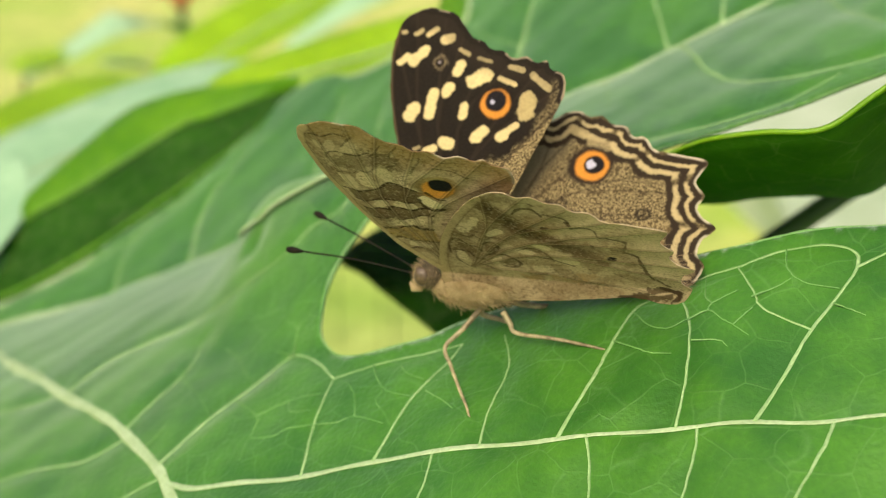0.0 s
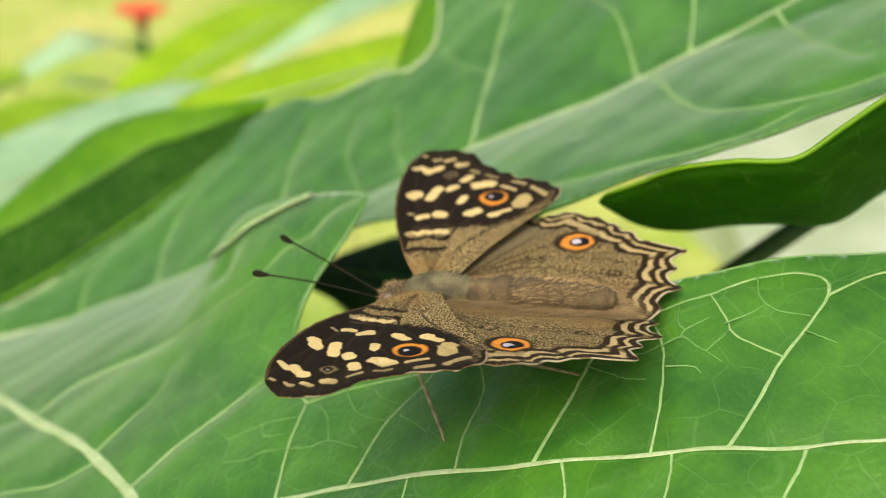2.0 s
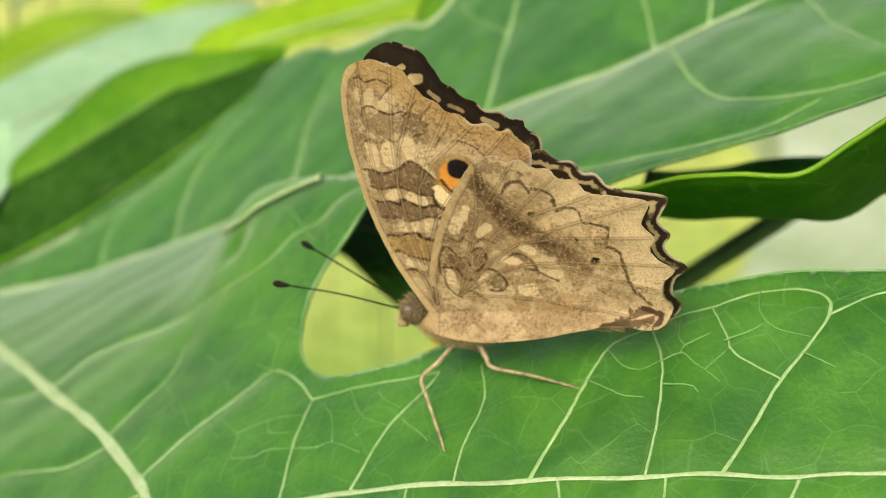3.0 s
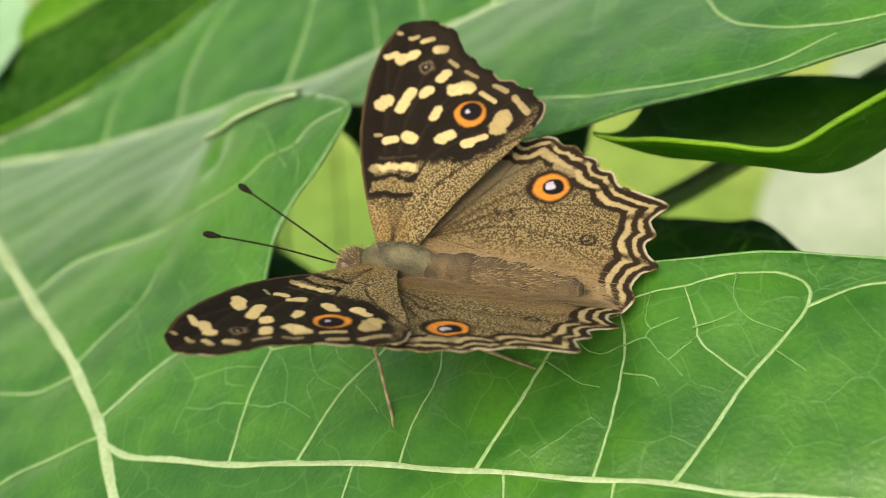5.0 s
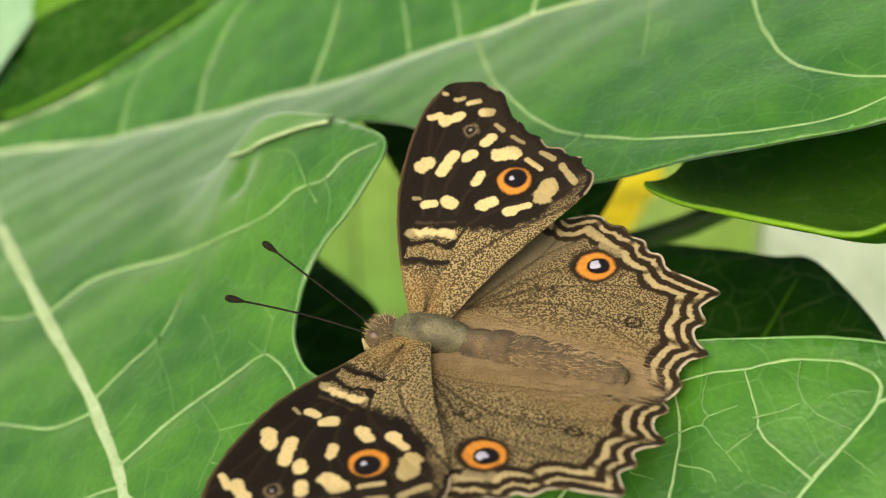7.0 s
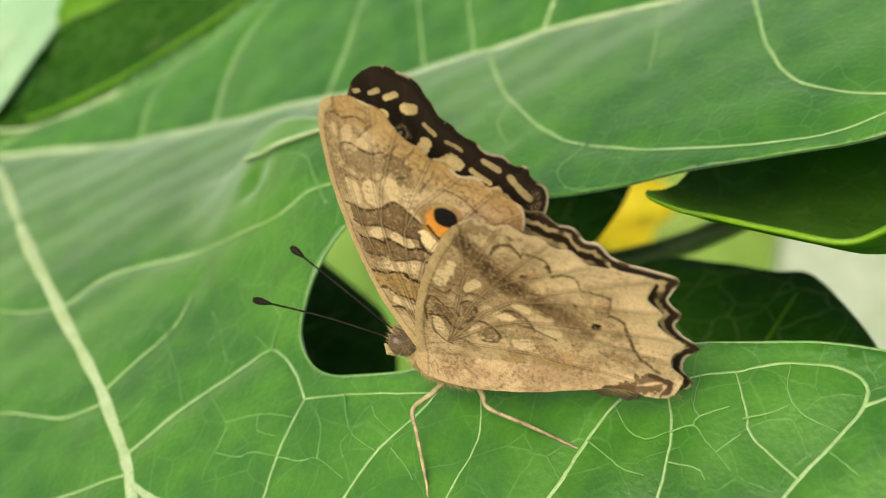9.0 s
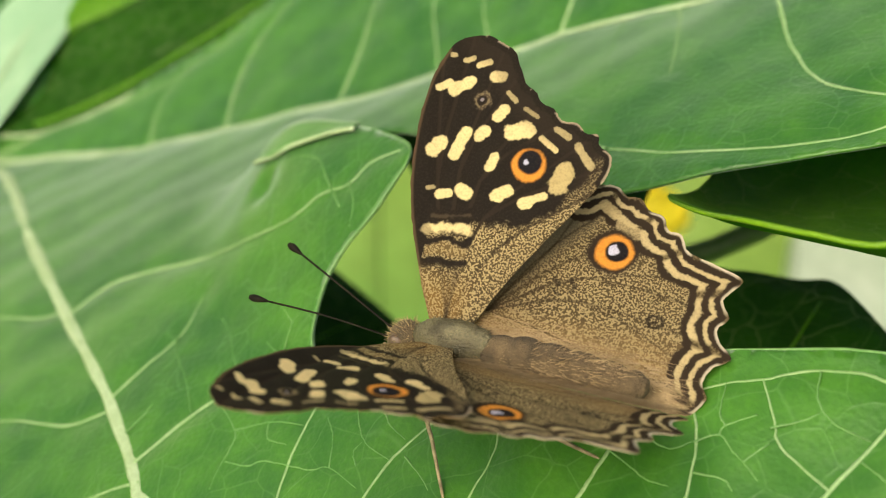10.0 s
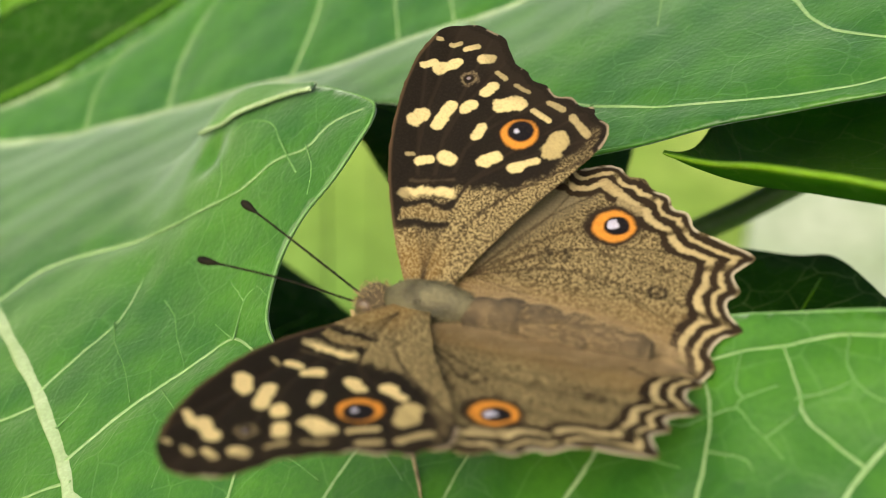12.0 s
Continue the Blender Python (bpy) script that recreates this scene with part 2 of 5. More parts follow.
GRASS = lawn_material()
YELLOW = simple_material("petal_yellow", (0.90, 0.74, 0.01), (0.94, 0.84, 0.03), 90, 0.6, through_light=0.45)
RED = simple_material("petal_red", (0.80, 0.09, 0.05), (0.88, 0.17, 0.09), 60, 0.6, through_light=0.3)
PLASTER = simple_material("white_stone", (0.25, 0.33, 0.19), (0.44, 0.50, 0.38), 9, 0.8)
CHITIN = simple_material("dark_chitin", (0.006, 0.005, 0.003), (0.02, 0.016, 0.009), 900, 0.7, shine=0.12)
LEG = simple_material("buff_leg", (0.13, 0.10, 0.05), (0.42, 0.36, 0.20), 1100, 0.6)
FUR = simple_material("grey_brown_fur", (0.06, 0.042, 0.02), (0.17, 0.12, 0.058), 800, 0.85, 0.9, 0.0003)
BELLY = simple_material("buff_fur", (0.34, 0.245, 0.11), (0.50, 0.38, 0.19), 1100, 0.85, 0.9, 0.0003)
THORAX = simple_material("olive_grey_fur", (0.05, 0.044, 0.021), (0.17, 0.15, 0.078), 600, 0.5, 0.8, 0.0003)
EYE = simple_material("brown_eye", (0.06, 0.035, 0.02), (0.13, 0.085, 0.05), 2500, 0.3)


def wing_material():
    """Rows of tiny scales: colours from the wing's pattern, single pale scales where it is dusted, light through the thin membrane."""
    mat, nt, bsdf, out = material("wing_scales")
    at = nt.nodes.new("ShaderNodeAttribute")
    at.attribute_name = "scales"
    tc = nt.nodes.new("ShaderNodeTexCoord")
    n = texture(nt, "ShaderNodeTexNoise", 5200, 2, tc.outputs["Object"])
    c = mixed(nt, ramp(nt, n.outputs["Fac"], [(0.34, (0.22,) * 3), (0.54, (0, 0, 0))]), at.outputs["Color"], (0.02, 0.013, 0.008))
    grain = texture(nt, "ShaderNodeTexNoise", 6000, 1.5, tc.outputs["Object"])
    pale = nt.nodes.new("ShaderNodeMath")
    pale.operation = "MULTIPLY"
    nt.links.new(ramp(nt, grain.outputs["Fac"], [(0.495, (0, 0, 0)), (0.525, (1, 1, 1))]), pale.inputs[0])
    nt.links.new(at.outputs["Alpha"], pale.inputs[1])
    c = mixed(nt, pale.outputs[0], c, (0.33, 0.255, 0.12))
    nt.links.new(c, bsdf.inputs["Base Color"])
    bsdf.inputs["Roughness"].default_value = 0.75
    bsdf.inputs["Specular IOR Level"].default_value = 0.12
    bp = nt.nodes.new("ShaderNodeBump")
    bp.inputs["Strength"].default_value, bp.inputs["Distance"].default_value = 0.35, 0.00008
    nt.links.new(n.outputs["Fac"], bp.inputs["Height"])
    nt.links.new(bp.outputs[0], bsdf.inputs["Normal"])
    root = nt.nodes.new("ShaderNodeGamma")
    root.inputs[1].default_value = 0.5
    nt.links.new(c, root.inputs[0])
    tr = nt.nodes.new("ShaderNodeBsdfTranslucent")
    nt.links.new(mixed(nt, 1.0, root.outputs[0], (0.30, 0.295, 0.28), "MULTIPLY"), tr.inputs["Color"])
    both = nt.nodes.new("ShaderNodeAddShader")
    nt.links.new(bsdf.outputs[0], both.inputs[0])
    nt.links.new(tr.outputs[0], both.inputs[1])
    nt.links.new(both.outputs[0], out.inputs[0])
    return mat


WING = wing_material()

# ---- the leaf ----
# The leaf's own space: its blade lies near the plane z = 0, sizes in centimetres there.
LEAF = Matrix.Translation((0, 0, 0.6)) @ Matrix(((0.873263, 0.373988, -0.312321), (-0.389236, 0.921023, 0.014556), (0.293099, 0.108855, 0.949865))).to_4x4() @ Matrix.Translation((0.01, -0.015, 0))
SHEET = (0.1021, 0.0719, 1.2872, -0.4893, 0.6073, -0.6629, -0.108, 0.1393)


def smooth01(v, a, b):
    t = np.clip((v - a) / (b - a), 0, 1)
    return t * t * (3 - 2 * t)


def sheet_height(x, y):
    """Height of the blade over its plane; the half above the upper midrib tilts up."""
    x, y = np.asarray(x, float), np.asarray(y, float)
    ridge = 7.15 + 0.09 * (x + 5)
    u, v = np.clip(x, -15, 5) / 5, np.minimum(y, ridge) / 5
    c = SHEET
    z = c[0] + c[1] * u + c[2] * v + c[3] * u * u + c[4] * u * v + c[5] * v * v + c[6] * u ** 3 + c[7] * u * u * v
    return z + 0.25 * np.maximum(y - ridge, 0)


def lobelet_lift(x, y):
    """The small lobe by the notch bends up towards its tip."""
    d = (np.asarray(x) + 4.2) * 0.45 + (np.asarray(y) - 1.9) * 0.9
    t = smooth01(d, -0.1, 2.3)
    x, y = np.asarray(x, float), np.asarray(y, float)
    reach = np.interp(x, [-6.6, -5.2, -4.6, -4.0, -3.0, -2.3], [4.6, 4.5, 4.75, 4.8, 4.4, 3.9])
    return 0.85 * t * smooth01(x, -6.6, -4.4) * (1 - smooth01(y, reach, reach + 0.12)) * (x < -2.25) * smooth01(y, 1.35, 1.75)


MAIN_OUTLINE = [
    (-17, 6), (-16, 2), (-12, -2.5), (-6, -5), (0, -5.5), (6, -4.5), (8.5, -1.5), (7.8, 1.2), (5, 1.95), (2.9, 2.03), (1.3, 1.94), (0.6, 1.80), (-0.4, 1.66),
    (-1.27, 1.55), (-1.61, 1.42), (-2.03, 1.32), (-2.36, 1.30), (-2.69, 1.43), (-2.95, 1.71), (-3.03, 2.05), (-3.0, 2.32), (-2.86, 2.6), (-2.62, 2.85), (-2.48, 3.1),
    (-2.42, 3.36), (-2.55, 3.62), (-3.06, 3.9), (-3.6, 4.13), (-4.13, 4.3), (-4.61, 4.35), (-4.92, 4.3), (-5.12, 4.25), (-5.2, 4.62),
    (-4.8, 5.3), (-4.18, 5.46), (-3.32, 5.08), (-2.2, 4.3), (-1.28, 3.69), (-0.93, 3.62), (-0.4, 3.68),
]
MAIN_OUTLINE_FAR = [
    (0.2, 3.8), (1.0, 4.02), (1.95, 4.27), (3.1, 4.72), (5.5, 6.0), (8, 8), (8.5, 10.5), (6, 13), (2, 14.8), (-2.5, 15.5), (-4.7, 14.4), (-4.5, 12.6), (-4.28, 11.5), (-4.15, 10.6), (-4.52, 10.2), (-5.09, 10.55),
    (-5.74, 10.5), (-6.3, 10.5), (-7.2, 10.9), (-7.85, 10.63), (-8.52, 9.56), (-9.68, 8.55), (-10.89, 7.75), (-12.08, 7.25), (-12.75, 7.5), (-13.0, 8.6), (-13.6, 10.2), (-16, 11.0), (-18, 9.0),
]
# veins of the blade
VEINS = []


def vein(kind, start, end, *points):
    """A vein of the blade: half widths at its start and end, and its way, in cm."""
    VEINS.append((kind, points, start, end))


vein("midrib", 0.19, 0.07, (-13.4, 6.55), (-11.43, 6.64), (-9, 6.75), (-6.81, 6.89), (-4.88, 7.06), (-2.73, 7.42), (-0.11, 7.65), (1.8, 8.2), (3.2, 8.55), (8, 9.6))
vein("midrib", 0.19, 0.12, (-13.4, 6.55), (-12.07, 5.94), (-9.23, 3.83), (-7.2, 2.38), (-6.11, 1.63), (-5.33, 1.06), (-4.43, 0.31), (-4.15, 0.02), (-3.3, -1), (-2, -3))
vein("midrib", 0.085, 0.05, (-4.15, 0.02), (-3.7, -0.12), (-3.09, -0.13), (-2.23, -0.15), (-1.72, -0.13), (-0.77, -0.11), (0.05, -0.09), (1.06, -0.06), (1.69, -0.01), (2.24, 0), (2.95, 0.05), (7, 0.3))
vein("vein", 0.13, 0.03, (-13.2, 6.6), (-12.29, 7.14), (-11.61, 7.49), (-10.1, 7.94), (-8.6, 9.3))
vein("vein", 0.07, 0.03, (-7.2, 2.38), (-6.74, 2.9), (-5.8, 3.1), (-4.8, 3.06), (-4.26, 3.04), (-3.84, 3.07), (-3.5, 3.23), (-3.14, 3.27), (-2.95, 3.45), (-2.6, 3.55))
vein("vein", 0.04, 0.022, (-4.43, 0.31), (-4.15, 0.75), (-3.86, 1.14), (-3.58, 1.42), (-3.31, 1.61), (-2.91, 1.4), (-2.57, 1.06))
vein("vein", 0.03, 0.015, (-5.36, 1.06), (-5.15, 1.48), (-4.91, 1.92), (-5, 2.5))
vein("vein", 0.025, 0.02, (-2.5, -0.14), (-2.57, 0.45), (-2.56, 1.05))
vein("vein", 0.018, 0.012, (-2.56, 1.05), (-2.17, 1.11), (-1.6, 1.2), (-1.19, 1.25))
vein("vein", 0.028, 0.015, (-1.72, -0.13), (-1.55, 0.53), (-1.28, 1.04), (-1.19, 1.25))
vein("vein", 0.02, 0.012, (-0.66, -0.11), (-0.67, 0.32), (-0.6, 0.82), (-0.74, 1.25))
vein("vein", 0.035, 0.022, (0.05, -0.09), (0.27, 0.5), (0.36, 0.8), (0.53, 1.27), (0.69, 1.42))
vein("vein", 0.022, 0.018, (1.06, -0.06), (1.1, 0.47), (1.06, 1.07), (0.9, 1.5))
vein("vein", 0.034, 0.016, (1.69, -0.01), (1.94, 0.53), (2.1, 0.89), (2.46, 1.54), (2.32, 1.8), (1.78, 1.8), (1.43, 1.69), (1.13, 1.62), (0.69, 1.42))
vein("vein", 0.028, 0.015, (2.46, 1.54), (2.92, 1.81), (3.6, 1.85), (4.4, 1.85))
vein("vein", 0.018, 0.012, (2.1, 0.89), (1.69, 1.16), (1.6, 1.35), (1.43, 1.69))
vein("vein", 0.022, 0.015, (0.31, -0.08), (0.38, -0.4), (0.4, -0.9), (0.25, -1.5))
vein("vein", 0.022, 0.015, (1.24, -0.05), (1.24, -0.3), (1.15, -0.8), (0.95, -1.5))
vein("vein", 0.03, 0.02, (2.3, 0), (2.23, -0.23), (2, -0.8), (1.7, -1.6))
vein("vein", 0.02, 0.015, (-1.1, -0.12), (-1.1, -0.5), (-1.2, -0.9), (-1.4, -1.5))
vein("vein", 0.035, 0.02, (-7.3, 2.45), (-7.75, 2.33), (-8.55, 2.35), (-9.5, 2.2))
vein("vein", 0.035, 0.02, (-5.2, 0.95), (-5.83, 0.74), (-6.81, 0.75), (-7.8, 0.5))
vein("vein", 0.035, 0.02, (-4.2, 0.12), (-4.76, -0.08), (-5.3, -0.3), (-6, -0.9))
vein("vein", 0.035, 0.015, (-9.66, 6.72), (-9.84, 7.36), (-9.89, 7.81), (-9.7, 8.4))
vein("vein", 0.045, 0.02, (-8.14, 6.8), (-8.46, 7.83), (-8.43, 8.6), (-8, 9.8))
vein("vein", 0.05, 0.02, (-6.08, 6.97), (-6.15, 7.82), (-6.31, 8.8), (-6.3, 10))
vein("vein", 0.028, 0.015, (-4.45, 7.1), (-4.81, 7.83), (-5.14, 8.51), (-5.3, 9.6))
vein("vein", 0.028, 0.015, (-3.72, 7.25), (-4.01, 7.84), (-4.23, 8.28), (-4.5, 9.4))
vein("vein", 0.055, 0.03, (-2.73, 7.42), (-2.82, 9.24), (-2.84, 10.96), (-2.6, 13.5))
vein("vein", 0.035, 0.02, (-0.29, 7.66), (-0.59, 8.74), (-0.94, 9.64), (-1.98, 11.04))
vein("vein", 0.045, 0.02, (0.44, 7.8), (0.36, 9.16), (0.27, 10.52), (0.2, 12.5))
vein("vein", 0.035, 0.02, (1.77, 8.2), (1.72, 8.94), (1.66, 9.67), (1.6, 11))
vein("vein", 0.05, 0.018, (-3.49, 7.25), (-2.8, 6.2), (-2.29, 5.53), (-1.46, 4.73), (-0.73, 4.4), (0.24, 4.19), (1.17, 4.27), (1.7, 4.42), (2.19, 4.7))
vein("vein", 0.05, 0.02, (-0.11, 7.65), (0.3, 6.6), (0.62, 5.86), (1.14, 5.15), (1.97, 4.86), (2.6, 4.95), (3.3, 5.3))
vein("vein", 0.025, 0.012, (-1.2, 7.5), (-1, 7), (-0.79, 6.31), (-0.63, 5.67))
vein("vein", 0.04, 0.02, (1.55, 8.12), (1.9, 7.2), (2.2, 6.42), (2.7, 5.7))
vein("vein", 0.02, 0.01, (-2.29, 5.53), (-2.2, 5), (-1.9, 4.6))
vein("vein", 0.02, 0.01, (-2.82, 9.24), (-3.65, 10), (-4, 10.6))
vein("vein", 0.025, 0.012, (-2.84, 10.9), (-3.7, 12), (-4.3, 13.2))
vein("fine", 0.022, 0.012, (-3.14, 3.0), (-3.48, 3.36), (-3.71, 3.62), (-3.96, 3.76), (-4.2, 3.81), (-4.39, 3.73), (-4.41, 3.56), (-4.24, 3.25), (-4.22, 3.05))
vein("fine", 0.016, 0.01, (-3.14, 3.27), (-2.95, 3), (-2.9, 2.75))
vein("fine", 0.015, 0.009, (1.04, 1.07), (1.22, 1.16), (1.35, 1.05), (1.45, 0.98), (1.59, 0.86))
vein("fine", 0.015, 0.009, (1.22, 1.16), (1.25, 1.24), (1.47, 1.36))
vein("fine", 0.015, 0.009, (1.25, 1.24), (1.18, 1.34), (1.16, 1.61))
vein("fine", 0.015, 0.009, (1.45, 0.98), (1.54, 1.08), (1.61, 1.15))
vein("fine", 0.015, 0.009, (0.55, 1.22), (0.72, 1.03), (0.89, 0.98), (1.03, 1.07))
vein("fine", 0.015, 0.009, (1.59, 1.27), (1.79, 1.36), (1.92, 1.45))
vein("fine", 0.015, 0.009, (1.11, 0.82), (1.34, 0.82), (1.42, 0.75))
vein("fine", 0.015, 0.009, (0.41, 0.89), (0.63, 0.77), (0.78, 0.69), (0.96, 0.67))
vein("fine", 0.015, 0.009, (1.86, 1.78), (1.88, 1.57), (2.02, 1.4), (2.32, 1.29))
vein("fine", 0.015, 0.009, (2.28, 1.13), (2.42, 1.05), (2.54, 0.98))
vein("fine", 0.015, 0.009, (-4.93, 1.87), (-4.72, 1.6), (-4.39, 1.3), (-4.07, 0.93))
vein("fine", 0.015, 0.009, (-4.47, 2.14), (-4.21, 1.93), (-4.01, 1.67), (-3.72, 1.35))
vein("fine", 0.015, 0.009, (-3.79, 1.07), (-3.38, 0.75), (-3.31, 0.56), (-3.31, 0.31), (-3.28, 0.11))
vein("fine", 0.015, 0.009, (-3.38, 0.75), (-3.09, 0.83), (-2.86, 0.85), (-2.57, 0.82))
vein("fine", 0.015, 0.009, (-3.28, 0.41), (-3, 0.39), (-2.86, 0.45), (-2.55, 0.43), (-2.28, 0.41), (-2.1, 0.45), (-1.73, 0.29))
vein("fine", 0.015, 0.009, (-3.28, 1.58), (-3.34, 1.95), (-3.23, 2.06))
vein("fine", 0.015, 0.009, (-3.34, 1.95), (-3.59, 2.15))
vein("fine", 0.015, 0.009, (-3.23, 2.06), (-3.04, 1.93))
vein("fine", 0.015, 0.009, (-3.28, 1.58), (-3.6, 1.77))
vein("fine", 0.015, 0.009, (-2.1, 0.45), (-2.21, 0.75), (-2.35, 0.92))
vein("fine", 0.015, 0.009, (-2.11, 1.1), (-1.97, 0.86), (-1.81, 0.7), (-1.53, 0.58))
vein("fine", 0.015, 0.009, (-3, 0.82), (-2.91, 0.67), (-2.66, 0.62))
vein("fine", 0.015, 0.009, (-4.77, 0.64), (-4.68, 0.84), (-4.65, 1.02))
vein("fine", 0.015, 0.009, (-1.39, 0.63), (-1.16, 0.47), (-1.04, 0.36))
vein("fine", 0.015, 0.009, (-1.83, 0.49), (-1.92, 0.62), (-1.88, 0.72))
vein("fine", 0.015, 0.009, (-1.77, 1.02), (-1.67, 0.91), (-1.46, 0.79))
vein("fine", 0.02, 0.012, (-0.86, 4.43), (-1.02, 4.14), (-1.02, 3.96), (-0.83, 3.73), (-0.59, 3.68), (-0.38, 3.7))
vein("fine", 0.02, 0.012, (-1.83, 7.35), (-1.64, 6.48), (-1.54, 6.05))


def blade_height(x, y):
    bulge = 0.03 * np.sin(x * 2.1 + 0.6) * np.sin(y * 1.9 + x * 0.4) + 0.012 * np.sin(x * 5.3) * np.cos(y * 4.7)
    crease = 0.16 * np.exp(-((np.asarray(x) + 4.66) ** 2 + (np.asarray(y) - 3.72) ** 2) / 0.045)
    return sheet_height(x, y) + lobelet_lift(x, y) + bulge - crease


def vein_network():
    """All veins as sampled lines with half widths."""
    out = []
    for kind, pts, w0, w1 in VEINS:
        line = spline(pts, 6)
        t = np.linspace(0, 1, len(line))
        # smaller veins run in short kinks
        kink = {"midrib": 0.0, "vein": 0.004, "fine": 0.003}[kind] * np.sin(math.pi * t)
        line = line + kink[:, None] * np.stack([np.sin(np.arange(len(line)) * 2.1 + 9 * pts[0][0]), np.cos(np.arange(len(line)) * 1.7 + 7 * pts[0][1])], 1)
        out.append((kind, line, w0 + (w1 - w0) * t))
    return out


def main_leaf():
    leaf = thing("papaya_leaf", LEAF, "large green lobed leaf with pale branching veins", "leaf")
    outline = np.array(MAIN_OUTLINE + MAIN_OUTLINE_FAR)
    edge = spline(outline, 6, closed=True)
    p, tri = filled(edge, 0.085)
    x, y = p[:, 0], p[:, 1]
    z = blade_height(x, y)
    net = vein_network()
    # the blade sinks into grooves along the veins and swells between them
    near = np.full(len(p), 9.0)
    for kind, line, _w in net:
        if kind == "fine":
            continue
        near = np.minimum(near, line_distance(x, y, line[::2]))
    z = z - 0.03 * np.exp(-(near / 0.15) ** 2)
    v = np.stack([x, y, z], 1) * 0.01
    blade = mesh_part("blade", v, tri, LEAF_GREEN, leaf)
    solid = blade.modifiers.new("thick", "SOLIDIFY")
    solid.thickness, solid.offset = 0.00035, -1
    for kind, line, w in net:
        bm = bmesh.new()
        deep = 0.002 if kind == "fine" else 0.029
        pts = [(q[0] * 0.01, q[1] * 0.01, (float(blade_height(q[0], q[1])) - deep) * 0.01) for q in line]
        k = {"midrib": 0.52, "vein": 0.58, "fine": 0.5}[kind]
        radii = [float(r) * 0.01 * k * (1 + 0.12 * math.sin(7.3 * n + 37 * float(w[0]))) for n, r in enumerate(w)]
        tube(bm, pts, radii, 8, float(max(0.16, 0.00009 / max(radii))), (0, 0, 1))
        part("midrib" if kind == "midrib" else "vein", bm, {"midrib": VEIN, "vein": SOFT_VEIN, "fine": FINE_VEIN}[kind], leaf, "thick pale midrib" if kind == "midrib" else "")
    # thin pale rim along the notch
    rim = spline([q for q in MAIN_OUTLINE[8:32]], 6)
    bm = bmesh.new()
    tube(bm, [(q[0] * 0.01, q[1] * 0.01, (float(blade_height(q[0], q[1])) - 0.012) * 0.01) for q in rim], 0.00014, 6)
    part("margin", bm, FINE_VEIN, leaf, "thin pale leaf margin")
    # the margin of the small lobe rolls over: a bright strip with a pale rim on both sides
    n = 7
    rim = spline([(-5.14, 4.2), (-4.9, 4.3), (-4.61, 4.35), (-4.3, 4.34), (-4.0, 4.26), (-3.7, 4.15), (-3.4, 4.04)], 5)
    lower = spline([(-5.15, 4.17), (-4.85, 4.02), (-4.5, 3.92), (-4.2, 3.91), (-3.95, 3.93), (-3.68, 3.94), (-3.36, 3.9)], 5)
    rows = []
    for q, r in zip(lower, rim):
        row = []
        for t in np.linspace(0, 1, n):
            c = q + (r - q) * t
            row.append((0.01 * c[0], 0.01 * c[1], 0.01 * (float(blade_height(c[0], c[1])) + 0.02 + 0.035 * (1 - t) ** 2)))
        rows.append(row)
    verts = [c for row in rows for c in row]
    faces = [(k * n + m, k * n + m + 1, (k + 1) * n + m + 1, (k + 1) * n + m) for k in range(len(rows) - 1) for m in range(n - 1)]
    roll = mesh_part("rolled_margin", verts, faces, ROLLED, leaf, "curled bright green leaf margin")
    s2 = roll.modifiers.new("thick", "SOLIDIFY")
    s2.thickness = 0.0003
    for k, radius in ((0, 0.00026), (n - 1, 0.00020)):
        bm = bmesh.new()
        tube(bm, [(row[k][0], row[k][1], row[k][2] + 0.0001) for row in rows], radius, 6)
        part("rim", bm, VEIN, roll)
    # the edge of the upper lobe turns down beyond a thick pale rim
    edge = spline([(-6.3, 10.5), (-5.74, 10.5), (-5.09, 10.55), (-4.52, 10.2), (-4.15, 10.6), (-4.28, 11.5), (-4.5, 12.6), (-4.7, 14.2)], 6)
    bm = bmesh.new()
    tube(bm, [(q[0] * 0.01, q[1] * 0.01, (float(blade_height(q[0], q[1])) + 0.01) * 0.01) for q in edge], np.interp(np.arange(len(edge)), [0, 14, 40], [0.0001, 0.0004, 0.0003]), 8)
    part("margin", bm, VEIN, leaf, "thick pale leaf margin")
    flap = edge[12:]
    verts = []
    for k, q in enumerate(flap):
        wide = 0.8 * math.sin(math.pi * min(0.96, 0.06 + k / len(flap))) ** 0.7
        for j in range(7):
            t = j / 6
            verts.append(((q[0] - wide * t) * 0.01, (q[1] + 0.15 * wide * t) * 0.01, (float(blade_height(q[0], q[1])) - 0.02 - 0.35 * wide * t * t) * 0.01))
    faces = [(i * 7 + j, i * 7 + j + 1, (i + 1) * 7 + j + 1, (i + 1) * 7 + j) for i in range(len(flap) - 1) for j in range(6)]
    # sunlight on this flap is given by its lighter green
    turned = mesh_part("turned_edge", verts, faces, MARGIN_GREEN, leaf, "turned-down leaf edge with sunlight put into its green")
    turned.modifiers.new("thick", "SOLIDIFY").thickness = 0.0003
    bm = bmesh.new()
    line = spline([(-13.4, 6.55, -2.0), (-13.8, 6.9, -3.4), (-14.5, 7.4, -6.0)], 6)
    foot = LEAF.inverted() @ Vector((-0.12, 0.13, 0.0))
    tube(bm, [tuple(0.01 * c for c in q) for q in line] + [tuple((LEAF.inverted() @ Vector((-0.115, 0.12, 0.3)))), tuple(foot)], 0.0035, 10)
    part("petiole", bm, STEM, leaf, "long green leaf stalk")
